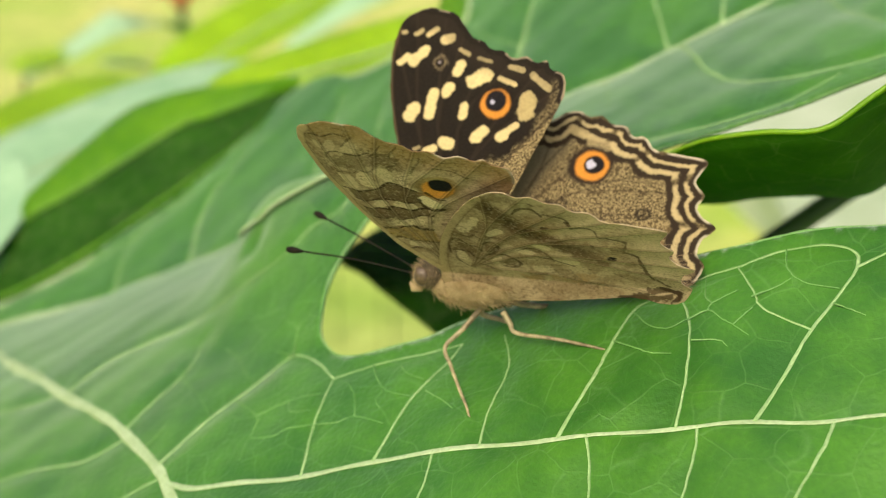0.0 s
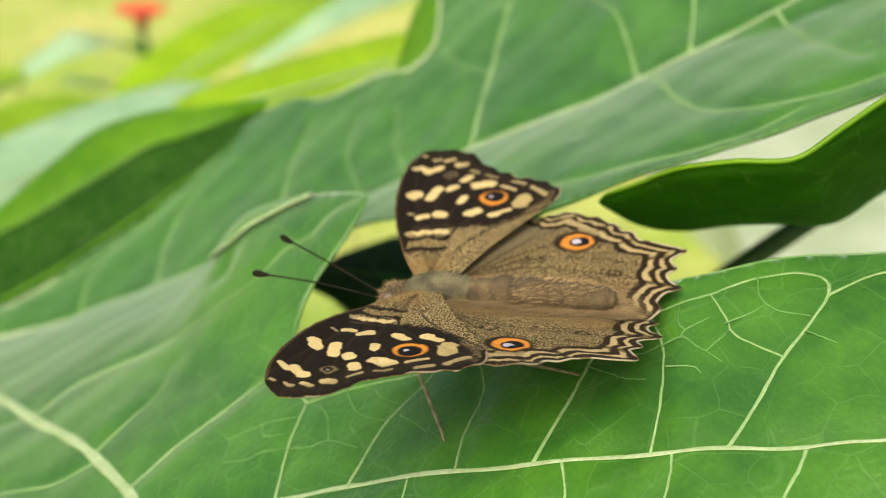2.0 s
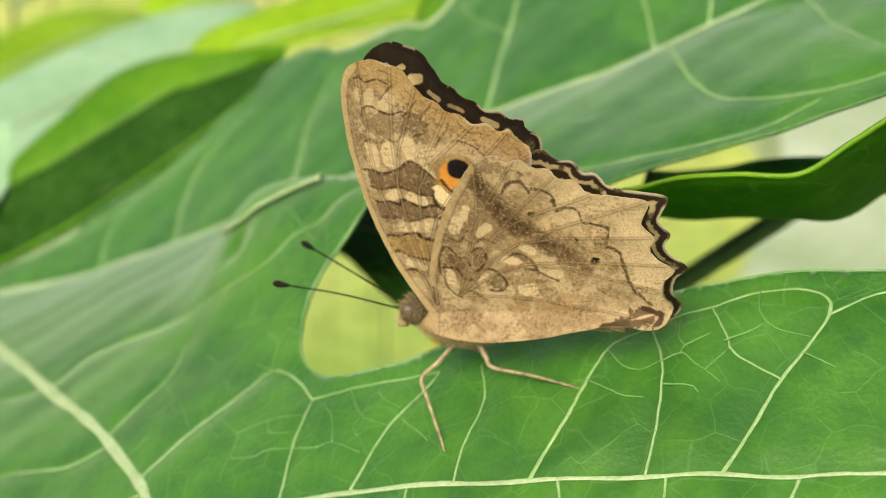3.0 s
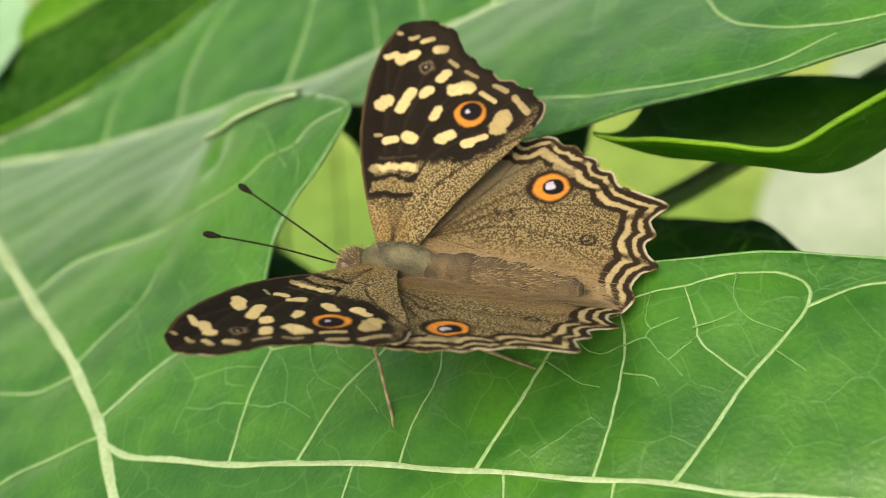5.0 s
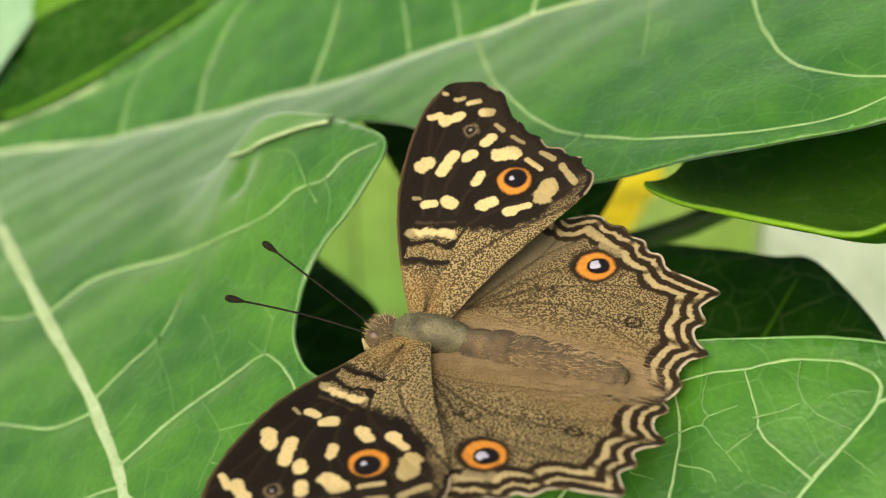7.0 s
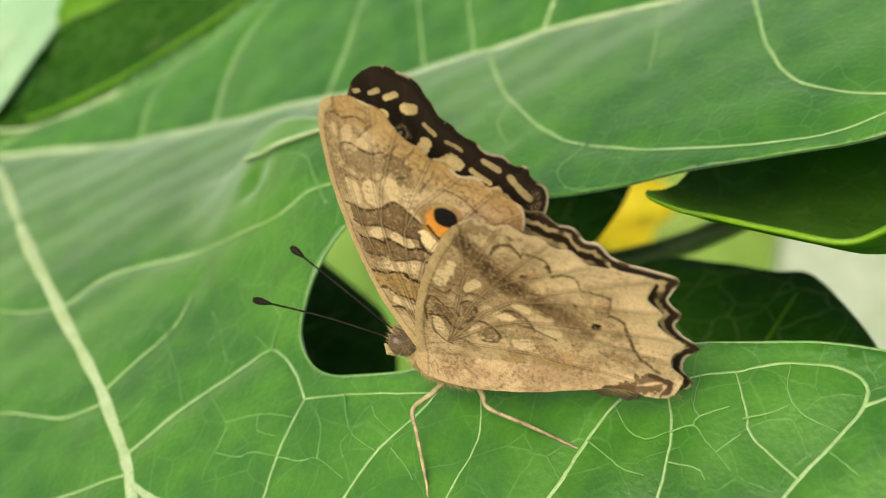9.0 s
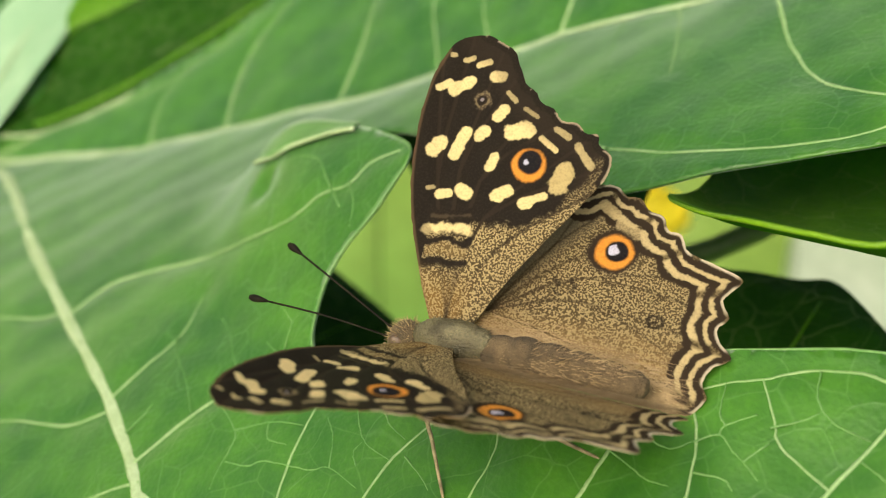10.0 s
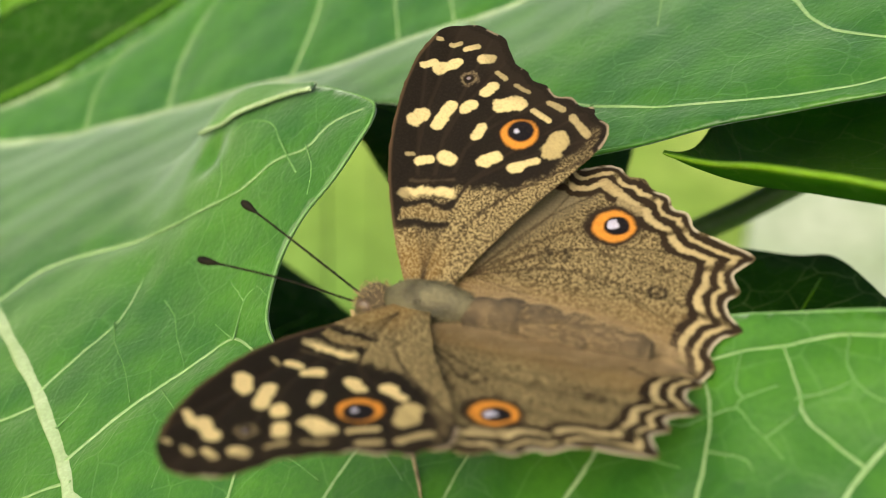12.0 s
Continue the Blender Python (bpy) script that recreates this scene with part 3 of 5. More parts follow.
    # neighbouring lobe: a sloping face coloured for shade, with a turned-up bright margin
    fold = spline([(-13.2, 7.0, -1.57), (-12.6, 7.05, -1.56), (-12.08, 7.2, -1.54), (-10.89, 7.75, -1.32), (-9.68, 8.55, -0.99), (-9.0, 9.1, -0.78), (-8.3, 9.8, -0.49), (-7.85, 10.63, -0.21)], 8)
    crest = spline([(-13.25, 8.35, -1.27), (-12.85, 9.22, -0.98), (-12.18, 9.63, -0.87), (-11.2, 10.31, -0.65), (-10.22, 11.0, -0.43), (-9.64, 11.11, -0.41), (-8.52, 11.42, -0.33), (-7.75, 11.2, -0.2)], 8)
    lip = spline([(-13.3, 9.15, -1.0), (-13.48, 9.6, -0.88), (-12.39, 10.91, -0.38), (-11.77, 11.61, -0.15), (-11.08, 11.86, -0.08), (-10.2, 11.93, -0.08), (-9.27, 11.81, -0.15), (-7.9, 11.6, -0.18)], 8)
    bm = bmesh.new()
    tube(bm, [(0.01 * q[0], 0.01 * q[1], 0.01 * (q[2] - 0.02)) for q in fold], np.linspace(0.00045, 0.00018, len(fold)), 8, 0.6)
    part("vein", bm, VEIN, leaf)
    bm = bmesh.new()
    rib = [fold[k] + (crest[k] - fold[k]) * (0.06 + 0.10 * k / len(fold)) for k in range(10, len(fold) - 4)]
    tube(bm, [(0.01 * q[0], 0.01 * q[1], 0.01 * (q[2] + 0.01)) for q in rib], np.linspace(0.0006, 0.0003, len(rib)), 8, 0.6)
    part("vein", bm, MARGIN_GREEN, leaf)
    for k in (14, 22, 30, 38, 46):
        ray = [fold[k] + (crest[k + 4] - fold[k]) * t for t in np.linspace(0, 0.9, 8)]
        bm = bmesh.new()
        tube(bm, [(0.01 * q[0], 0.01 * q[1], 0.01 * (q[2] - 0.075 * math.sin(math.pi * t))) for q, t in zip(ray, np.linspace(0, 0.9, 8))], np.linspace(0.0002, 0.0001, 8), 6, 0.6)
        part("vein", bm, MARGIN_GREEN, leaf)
    for name, a, b, sag, mat, label in (("side_lobe", fold, crest, -0.08, LEAF_SHADE_GREEN, "leaf lobe with shade put into its green"), ("turned_margin", crest, lip, 0.12, MARGIN_GREEN, "bright green turned-up leaf margin")):
        verts, faces = [], []
        if name == "turned_margin":
            # its free end is a rounded tongue
            a, b = a[7:], b[7:]
            b = a + (b - a) * np.minimum(1, np.sqrt(np.arange(len(a)) / 3))[:, None]
        for q, r in zip(a, b):
            for j in range(11):
                t = j / 10
                c = q + (r - q) * t
                verts.append((c[0] * 0.01, c[1] * 0.01, (c[2] + sag * math.sin(math.pi * t)) * 0.01))
        faces = [(i * 11 + j, i * 11 + j + 1, (i + 1) * 11 + j + 1, (i + 1) * 11 + j) for i in range(len(a) - 1) for j in range(10)]
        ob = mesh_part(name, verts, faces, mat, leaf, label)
        sol = ob.modifiers.new("thick", "SOLIDIFY")
        sol.thickness = 0.0003
    return leaf


main_leaf()


# ---- other leaves near it ----
def trough_leaf():
    leaf = thing("curled_leaf", LEAF, "dark green leaf curled up along its bright edge", "leaf")
    rim = spline([(0.02, 3.66, 0.62), (0.25, 3.3, 0.86), (0.7, 2.87, 1.12), (1.2, 2.5, 1.38), (1.77, 2.3, 1.46), (2.3, 2.3, 1.4), (2.75, 2.5, 1.55), (3.3, 2.7, 1.75), (4.5, 3.2, 2.0), (6, 4, 2.2)], 8)
    verts, n = [], 17
    for k, q in enumerate(rim):
        s = 0.4 + 0.6 * (1 - math.exp(-k / 13))
        for j in range(n):
            t = j / (n - 1)
            verts.append(((q[0] - 0.15 * t * s) * 0.01, (q[1] + 4.2 * s * t) * 0.01, (q[2] - (0.3 + 0.7 * (1 - math.exp(-k / 12))) * (4.9 * t - 2.7 * t * t)) * 0.01))
    faces = [(i * n + j, i * n + j + 1, (i + 1) * n + j + 1, (i + 1) * n + j) for i in range(len(rim) - 1) for j in range(n - 1)]
    ob = mesh_part("blade", verts, faces, LEAF_MID, leaf)
    sol = ob.modifiers.new("thick", "SOLIDIFY")
    sol.thickness = 0.0003
    bm = bmesh.new()
    tube(bm, [tuple(0.01 * c for c in q) for q in rim], np.interp(np.arange(len(rim)), [0, 14, 60], [0.00006, 0.0002, 0.0003]), 6)
    part("margin", bm, LEAF_UNDER, leaf, "bright yellow-green leaf edge")
    bm = bmesh.new()
    tube(bm, [tuple(0.01 * c for c in (5.8, 6.5, 0.3)), tuple(0.01 * c for c in (6.4, 7.5, -2.5)), tuple(LEAF.inverted() @ Vector((0.1, 0.12, 0.0)))], 0.002, 8)
    part("petiole", bm, STEM, leaf)


def flat_leaf(name, spine, width, mat, label, m=Matrix(), sag=0.15, parts=True, tip=0.06):
    """A leaf blade along a spine with a midrib; sizes in metres."""
    leaf = thing(name, m, label, "leaf")
    line = spline(spine, 8)
    n, verts = 13, []
    for k, q in enumerate(line):
        t = k / (len(line) - 1)
        w = width * (math.sin(math.pi * (0.04 + 0.94 * t)) ** 0.75) * (1 + 0.06 * math.sin(9 * t + 1)) + width * tip * 0.1
        d = line[min(k + 1, len(line) - 1)] - line[max(k - 1, 0)]
        d = d / np.linalg.norm(d)
        side = np.cross(d, (0, 0, 1))
        side = side / np.linalg.norm(side)
        for j in range(n):
            s = 2 * j / (n - 1) - 1
            c = q + side * w * s
            verts.append((c[0], c[1], c[2] - sag * w * (1 - abs(s)) + 0.03 * w * math.sin(11 * t + 4 * s)))
    faces = [(i * n + j, i * n + j + 1, (i + 1) * n + j + 1, (i + 1) * n + j) for i in range(len(line) - 1) for j in range(n - 1)]
    ob = mesh_part("blade", verts, faces, mat, leaf)
    sol = ob.modifiers.new("thick", "SOLIDIFY")
    sol.thickness = 0.0003
    if parts:
        bm = bmesh.new()
        tube(bm, [(q[0], q[1], q[2] - sag * width * 0.9) for q in line[1:-2]], width * 0.03, 6)
        part("midrib", bm, VEIN, leaf)
        bm = bmesh.new()
        end = line[0]
        tube(bm, [tuple(end), (end[0] - 0.01, end[1] + 0.02, end[2] - 0.05), (end[0] - 0.01, end[1] + 0.04, 0.0)], width * 0.06, 8)
        part("petiole", bm, STEM, leaf)
    return leaf


trough_leaf()


def shade_leaf(outline, level, label, foot):
    """A whole leaf blade under the large one, in the large leaf's space (cm)."""
    leaf = thing("lower_leaf", LEAF, label, "leaf")
    p, tri = filled(spline(outline, 6, closed=True), 0.3)
    mid = p.mean(0)
    z = level - 0.03 * ((p - mid) ** 2).sum(1) ** 0.7 + 0.06 * np.sin(p[:, 0] * 2.2 + p[:, 1])
    # the blade's dark green already holds the shade of the leaf above
    blade = mesh_part("blade", np.c_[p, z] * 0.01, tri, LEAF_SHADE_GREEN, leaf)
    sol = blade.modifiers.new("thick", "SOLIDIFY")
    sol.thickness, sol.offset = 0.0003, -1
    for q in (outline[0], outline[len(outline) // 3], outline[2 * len(outline) // 3]):
        bm = bmesh.new()
        line = np.array([mid + (np.array(q) - mid) * t for t in np.linspace(0, 0.85, 8)])
        high = level - 0.03 * ((line - mid) ** 2).sum(1) ** 0.7 + 0.06 * np.sin(line[:, 0] * 2.2 + line[:, 1])
        tube(bm, [tuple(0.01 * c for c in v) for v in np.c_[line, high]], np.linspace(0.0004, 0.00012, 8), 6, 0.5)
        part("vein", bm, MARGIN_GREEN, leaf)
    bm = bmesh.new()
    top = Vector((mid[0] * 0.01, mid[1] * 0.01, (level - 0.1) * 0.01))
    low = LEAF.inverted() @ Vector(foot)
    tube(bm, [top, top + Vector((0, 0, -0.02)), top.lerp(low, 0.5), low], 0.002, 8)
    part("petiole", bm, STEM, leaf)
    return leaf


shade_leaf([(-1.2, 5.6), (-0.4, 5.76), (0.35, 5.6), (0.76, 5.56), (1.22, 5.12), (1.75, 4.45), (2.3, 3.4), (2.6, 1.6), (1.2, 0.6), (-1.0, 1.6), (-2.0, 4.0)], -2.0, "leaf under the large leaf, its deep shade put into the green", (0.06, 0.1, 0))
shade_leaf([(-6.4, 8.4), (-5.5, 7.2), (-4.2, 5.9), (-3.1, 4.95), (-2.4, 4.9), (-1.95, 5.8), (-1.9, 7.2), (-2.6, 9.2), (-4.6, 9.8)], -2.0, "leaf under the large leaf's upper lobe, shade put into its green", (0.03, 0.12, 0))
shade_leaf([(-8.5, 7.4), (-7.8, 7.25), (-7.0, 6.85), (-6.4, 6.5), (-5.9, 6.15), (-5.3, 5.4), (-5.0, 4.4), (-5.5, 2.6), (-8, 1.8), (-10.5, 4.5)], -4.0, "leaf below the large leaf's notch, shade put into its green", (-0.03, 0.1, 0))

bm = bmesh.new()
tube(bm, spline([(-0.02, 0.08, 0.0), (-0.02, 0.065, 0.4), (-0.005, 0.0555, 0.545), (0.0347, 0.0573, 0.5754), (0.1, 0.062, 0.622)], 10), 0.0016, 10)
stalk = part("plant_stem", bm, STEM)
tagged(stalk, "thin dark green plant stem leaning behind the leaves", "stem")

# ---- ground and distance ----
bm = bmesh.new()
bmesh.ops.create_grid(bm, x_segments=60, y_segments=60, size=40)
for q in bm.verts:
    q.co.z = 0.05 * noise.noise(q.co * 0.6)
ground = part("ground", bm, GRASS)
tagged(ground, "sunlit yellow-green lawn", "ground", kind="structure")


# ---- behind ----
bm = bmesh.new()
path_edge = spline([(0.30, 0.5), (0.24, 0.72), (0.36, 0.98), (0.47, 1.25), (0.5, 1.7), (1.2, 1.9), (2.4, 1.5), (2.2, 0.6), (1.0, 0.4)], 6, closed=True)
top = [bm.verts.new((q[0], q[1], 0.06)) for q in path_edge]
low = [bm.verts.new((q[0], q[1], -0.1)) for q in path_edge]
bm.faces.new(top)
for k in range(len(top)):
    bm.faces.new((top[k], low[k], low[(k + 1) % len(top)], top[(k + 1) % len(top)]))
slab = part("path", bm, PLASTER, smooth=False)
tagged(slab, "pale concrete path on the lawn", "path", kind="structure")

flat_leaf("pale_leaf", [(-0.13, 0.15, 0.54), (-0.0965, 0.1758, 0.5475), (-0.0687, 0.2149, 0.549), (-0.038, 0.2606, 0.5474), (-0.02, 0.29, 0.535)], 0.019, LEAF_SKY_SHEEN, "leaf with sky sheen put into its pale green")
flat_leaf("lime_leaf", [(-0.045, 0.16, 0.57), (-0.0346, 0.1649, 0.5745), (-0.0112, 0.1764, 0.5772), (0.0202, 0.1962, 0.58), (0.05, 0.215, 0.578)], 0.013, LEAF_LIME, "bright lime-green leaf behind the large leaf")
flat_leaf("lime_leaf", [(-0.17, 0.26, 0.515), (-0.1243, 0.29, 0.5189), (-0.0914, 0.3499, 0.5155), (-0.07, 0.39, 0.50)], 0.018, LEAF_LIME, "bright lime-green leaf lit by the sun")
flat_leaf("lime_leaf", [(-0.09, 0.43, 0.48), (-0.0736, 0.4514, 0.4946), (-0.0284, 0.5097, 0.5067), (0.0, 0.55, 0.505)], 0.024, LEAF_LIME, "bright lime-green leaf of the flowering plant")
flat_leaf("pale_leaf", [(-0.17, 0.53, 0.46), (-0.1239, 0.5462, 0.4829), (-0.10, 0.58, 0.47), (-0.06, 0.6, 0.44)], 0.02, LEAF_SKY_SHEEN, "pale green leaf beside the red flower")
# added blade over the large leaf's base; its pale colour stands for sky sheen
flat_leaf("pale_leaf", [(-0.1385, 0.062, -0.0158), (-0.1385, 0.072, -0.0128), (-0.139, 0.084, -0.0098), (-0.1405, 0.096, -0.0075), (-0.144, 0.112, -0.0045)], 0.0105, LEAF_SKY_SHEEN, "added pale blade for sky sheen on the large leaf's base", LEAF)
flat_leaf("pale_leaf", [(-0.04, 0.44, 0.50), (-0.003, 0.4607, 0.517), (0.03, 0.5, 0.52), (0.06, 0.53, 0.51)], 0.012, LEAF_SKY_SHEEN, "pale green leaf of the flowering plant")


def flower(name, centre, radius, petals, mat, label, lean=0.0):
    """Cupped petals round a core on a stem that reaches the ground."""
    x, y, z = centre
    f = thing(name, Matrix.Translation((x, y, 0)), label, "flower")
    for k in range(petals):
        a = 2 * math.pi * k / petals
        verts, n = [], 7
        for i in range(n):
            t = i / (n - 1)
            w = radius * 0.55 * math.sin(math.pi * (0.12 + 0.8 * t))
            r, h = radius * (0.1 + 0.9 * t), radius * (0.9 * t * (1 - lean) - 0.5 * t * t)
            for j in range(5):
                s = j / 2 - 1
                verts.append((r * math.cos(a) - w * s * math.sin(a), r * math.sin(a) + w * s * math.cos(a), z + h + 0.15 * radius * s * s))
        faces = [(i * 5 + j, i * 5 + j + 1, (i + 1) * 5 + j + 1, (i + 1) * 5 + j) for i in range(n - 1) for j in range(4)]
        ob = mesh_part("petal", verts, faces, mat, f)
        sol = ob.modifiers.new("thick", "SOLIDIFY")
        sol.thickness = 0.0004
    bm = bmesh.new()
    ellipsoid(bm, (0, 0, z + radius * 0.1), (radius * 0.3, radius * 0.3, radius * 0.35), None, 12, 8)
    part("core", bm, mat, f)
    bm = bmesh.new()
    tube(bm, [(0, 0, z), (0.004, 0, z * 0.6), (0, 0, 0)], 0.0022, 8)
    part("stem", bm, STEM, f)
    return f


flower("red_flower", (-0.1009, 0.601, 0.478), 0.014, 7, RED, "small red flower on a thin green stem")
flower("yellow_flower", (0.037, 0.266, 0.40), 0.031, 6, YELLOW, "bright yellow flower below the leaves")
# broken foliage round the red flower
rng = np.random.default_rng(5)
for k in range(9):
    x, y, z = rng.uniform(-0.17, 0.02), rng.uniform(0.52, 0.66), rng.uniform(0.40, 0.47)
    turn = rng.uniform(0, 2 * math.pi)
    d = np.array([math.cos(turn), math.sin(turn), rng.uniform(-0.2, 0.5)]) * rng.uniform(0.012, 0.022)
    pale = k % 2 == 0
    twig = flat_leaf("small_leaf", [tuple(np.array((x, y, z)) + d * t) for t in (-1, -0.3, 0.4, 1)], rng.uniform(0.006, 0.011), LEAF_SKY_SHEEN if pale else LEAF_LIME, "small pale green leaf of the flowering plant" if pale else "small lime-green leaf of the flowering plant")
    tagged(twig, "small pale green leaf of the flowering plant" if pale else "small lime-green leaf of the flowering plant", "leaf", group="small leaves round the red flower")


# ---- butterfly ----
# Its own space: x to the head, y to its left, z up; sizes in centimetres, scaled when meshed.
BODY = LEAF @ Matrix(((-0.9927, 0.0508, 0.1098, -0.0002), (-0.0300, -0.9826, 0.1835, 0.0126), (0.1172, 0.1789, 0.9769, 0.0086), (0, 0, 0, 1)))
CM = 0.00966
BASE_A = 1.05

FORE_OUTLINE = [
    (-0.06, -0.12), (-0.26, 0.20), (-0.43, 0.56), (-0.57, 0.96), (-0.64, 1.33), (-0.67, 1.70), (-0.65, 2.06), (-0.58, 2.32), (-0.46, 2.46), (-0.29, 2.51), (-0.13, 2.47), (0.0, 2.41),
    (0.06, 2.31), (0.11, 2.24), (0.17, 2.15), (0.27, 2.10), (0.34, 2.02), (0.47, 1.98), (0.56, 1.90), (0.70, 1.90), (0.79, 1.83), (0.89, 1.84), (0.93, 1.75), (1.04, 1.69), (1.06, 1.57),
    (1.03, 1.45), (0.88, 1.20), (0.68, 0.88), (0.50, 0.58), (0.36, 0.32), (0.24, 0.06), (0.14, -0.14),
]
HIND_OUTLINE = [
    (-0.12, -0.12), (-0.07, 0.27), (0.06, 0.67), (0.28, 1.08), (0.50, 1.38), (0.66, 1.56), (0.80, 1.65), (0.93, 1.67), (1.03, 1.61), (1.15, 1.62), (1.27, 1.53), (1.40, 1.51), (1.48, 1.40), (1.60, 1.39),
    (1.69, 1.27), (1.84, 1.23), (2.19, 1.16), (2.15, 1.02), (2.11, 0.92), (2.20, 0.79), (2.14, 0.68), (2.19, 0.58), (2.32, 0.47), (2.20, 0.34), (2.17, 0.20), (2.24, 0.08), (2.15, -0.08), (1.98, -0.13),
    (1.7, -0.08), (1.25, -0.16), (0.8, -0.23), (0.3, -0.25),
]


def value_noise(x, y, seed=0):
    """Smooth noise from 0 to 1."""
    xi, yi = np.floor(x).astype(int), np.floor(y).astype(int)
    fx, fy = x - xi, y - yi
    fx, fy = fx * fx * (3 - 2 * fx), fy * fy * (3 - 2 * fy)

    def h(i, j):
        v = np.sin(i * 127.1 + j * 311.7 + seed * 74.7) * 43758.5453
        return v - np.floor(v)

    return (h(xi, yi) * (1 - fx) + h(xi + 1, yi) * fx) * (1 - fy) + (h(xi, yi + 1) * (1 - fx) + h(xi + 1, yi + 1) * fx) * fy


def fractal(x, y, seed=0):
    return 0.5 * value_noise(x, y, seed) + 0.3 * value_noise(x * 2.1, y * 2.1, seed + 1) + 0.2 * value_noise(x * 4.3, y * 4.3, seed + 2)


def blend(c, colour, m):
    return c + (np.array(colour) - c) * np.clip(m, 0, 1)[:, None]


def blob(a, b, spot, wobble=0.0, edge=0.12):
    """1 inside a tilted oval, 0 outside."""
    x, y, ra, rb, tilt = spot
    t = radians(tilt)
    u, v = a - x, b - y
    p, q = u * math.cos(t) + v * math.sin(t), v * math.cos(t) - u * math.sin(t)
    r = np.sqrt((p / ra) ** 2 + (q / rb) ** 2) + wobble
    return 1 - smooth01(r, 1 - edge, 1 + edge)


class Canvas:
    """The scales of one side of a wing: a colour and a dusting of pale scales for every point (a, b)."""

    def __init__(self, a, b, ground, seed):
        self.a, self.b, self.seed = a, b, seed
        self.c = np.tile(np.array(ground), (len(a), 1)) * (0.85 + 0.3 * fractal(a * 6, b * 6, seed))[:, None]
        self.dust = 0 * a
        self.ragged = (value_noise(a * 13, b * 13, seed + 1) - 0.5) + 0.8 * (value_noise(a * 34, b * 34, seed + 2) - 0.5) + 0.5 * (value_noise(a * 80, b * 80, seed + 3) - 0.5)

    def lay(self, colour, m, dust=None):
        m = np.clip(m, 0, 1)
        self.c = blend(self.c, colour, m)
        self.dust = self.dust * (1 - m) if dust is None else self.dust + (dust - self.dust) * m

    def spot(self, colour, p, q, half, k=1.0, dust=None, rough=0.2):
        """A rounded patch from p to q."""
        p, q = np.array(p), np.array(q)
        d = q - p
        t = np.clip(((self.a - p[0]) * d[0] + (self.b - p[1]) * d[1]) / max(d @ d, 1e-9), 0, 1)
        r = np.hypot(self.a - p[0] - t * d[0], self.b - p[1] - t * d[1]) + rough * half * self.ragged * 1.6
        self.lay(colour, (1 - smooth01(r, half * 0.88, half * 1.1)) * k, dust)

    def line(self, colour, half, k, *pts):
        """A thin uneven stroke through the points."""
        r = line_distance(self.a, self.b, spline(pts, 5)) + half * 0.9 * self.ragged
        self.lay(colour, (1 - smooth01(r, half * 0.6, half * 1.35)) * k)

    def between(self, colour, k, low, high, dust=None, rough=0.03):
        """A band between two lines, each given as points from the front to the rear."""
        lo = np.interp(self.a, [p[0] for p in low], [p[1] for p in low]) + rough * self.ragged
        hi = np.interp(self.a, [p[0] for p in high], [p[1] for p in high]) + rough * self.ragged
        inside = (self.a > max(low[0][0], high[0][0])) & (self.a < min(low[-1][0], high[-1][0]))
        self.lay(colour, smooth01(self.b, lo - 0.012, lo + 0.012) * (1 - smooth01(self.b, hi - 0.012, hi + 0.012)) * inside * k, dust)


DARK, BROWN = (0.0085, 0.0055, 0.003), (0.050, 0.035, 0.014)
SPOT, ORANGE, INK, PEARL = (0.62, 0.49, 0.235), (0.60, 0.235, 0.03), (0.005, 0.004, 0.006), (0.48, 0.47, 0.58)
FORE_ENDS = [(-0.62, 2.3), (-0.4, 2.48), (-0.1, 2.45), (0.1, 2.25), (0.35, 2.02), (0.6, 1.91), (0.85, 1.8), (1.05, 1.6), (0.97, 1.35)]
HIND_ENDS = [(0.72, 1.6), (1.09, 1.6), (1.44, 1.45), (1.72, 1.24), (2.17, 1.15), (2.16, 0.8), (2.24, 0.52), (2.18, 0.25), (2.1, -0.05)]


def vein_lines(ends, root, cell):
    return [spline([root, cell[min(k * len(cell) // len(ends), len(cell) - 1)], e], 6) for k, e in enumerate(ends)]


FORE_VEINS = vein_lines(FORE_ENDS, (-0.02, 0.05), [(-0.40, 1.2), (-0.22, 1.3), (-0.02, 1.25), (0.10, 0.95), (0.3, 0.75)])
HIND_VEINS = vein_lines(HIND_ENDS, (0.25, 0.25), [(0.60, 1.0), (0.78, 0.90), (0.95, 0.78), (1.0, 0.57), (0.95, 0.2)])


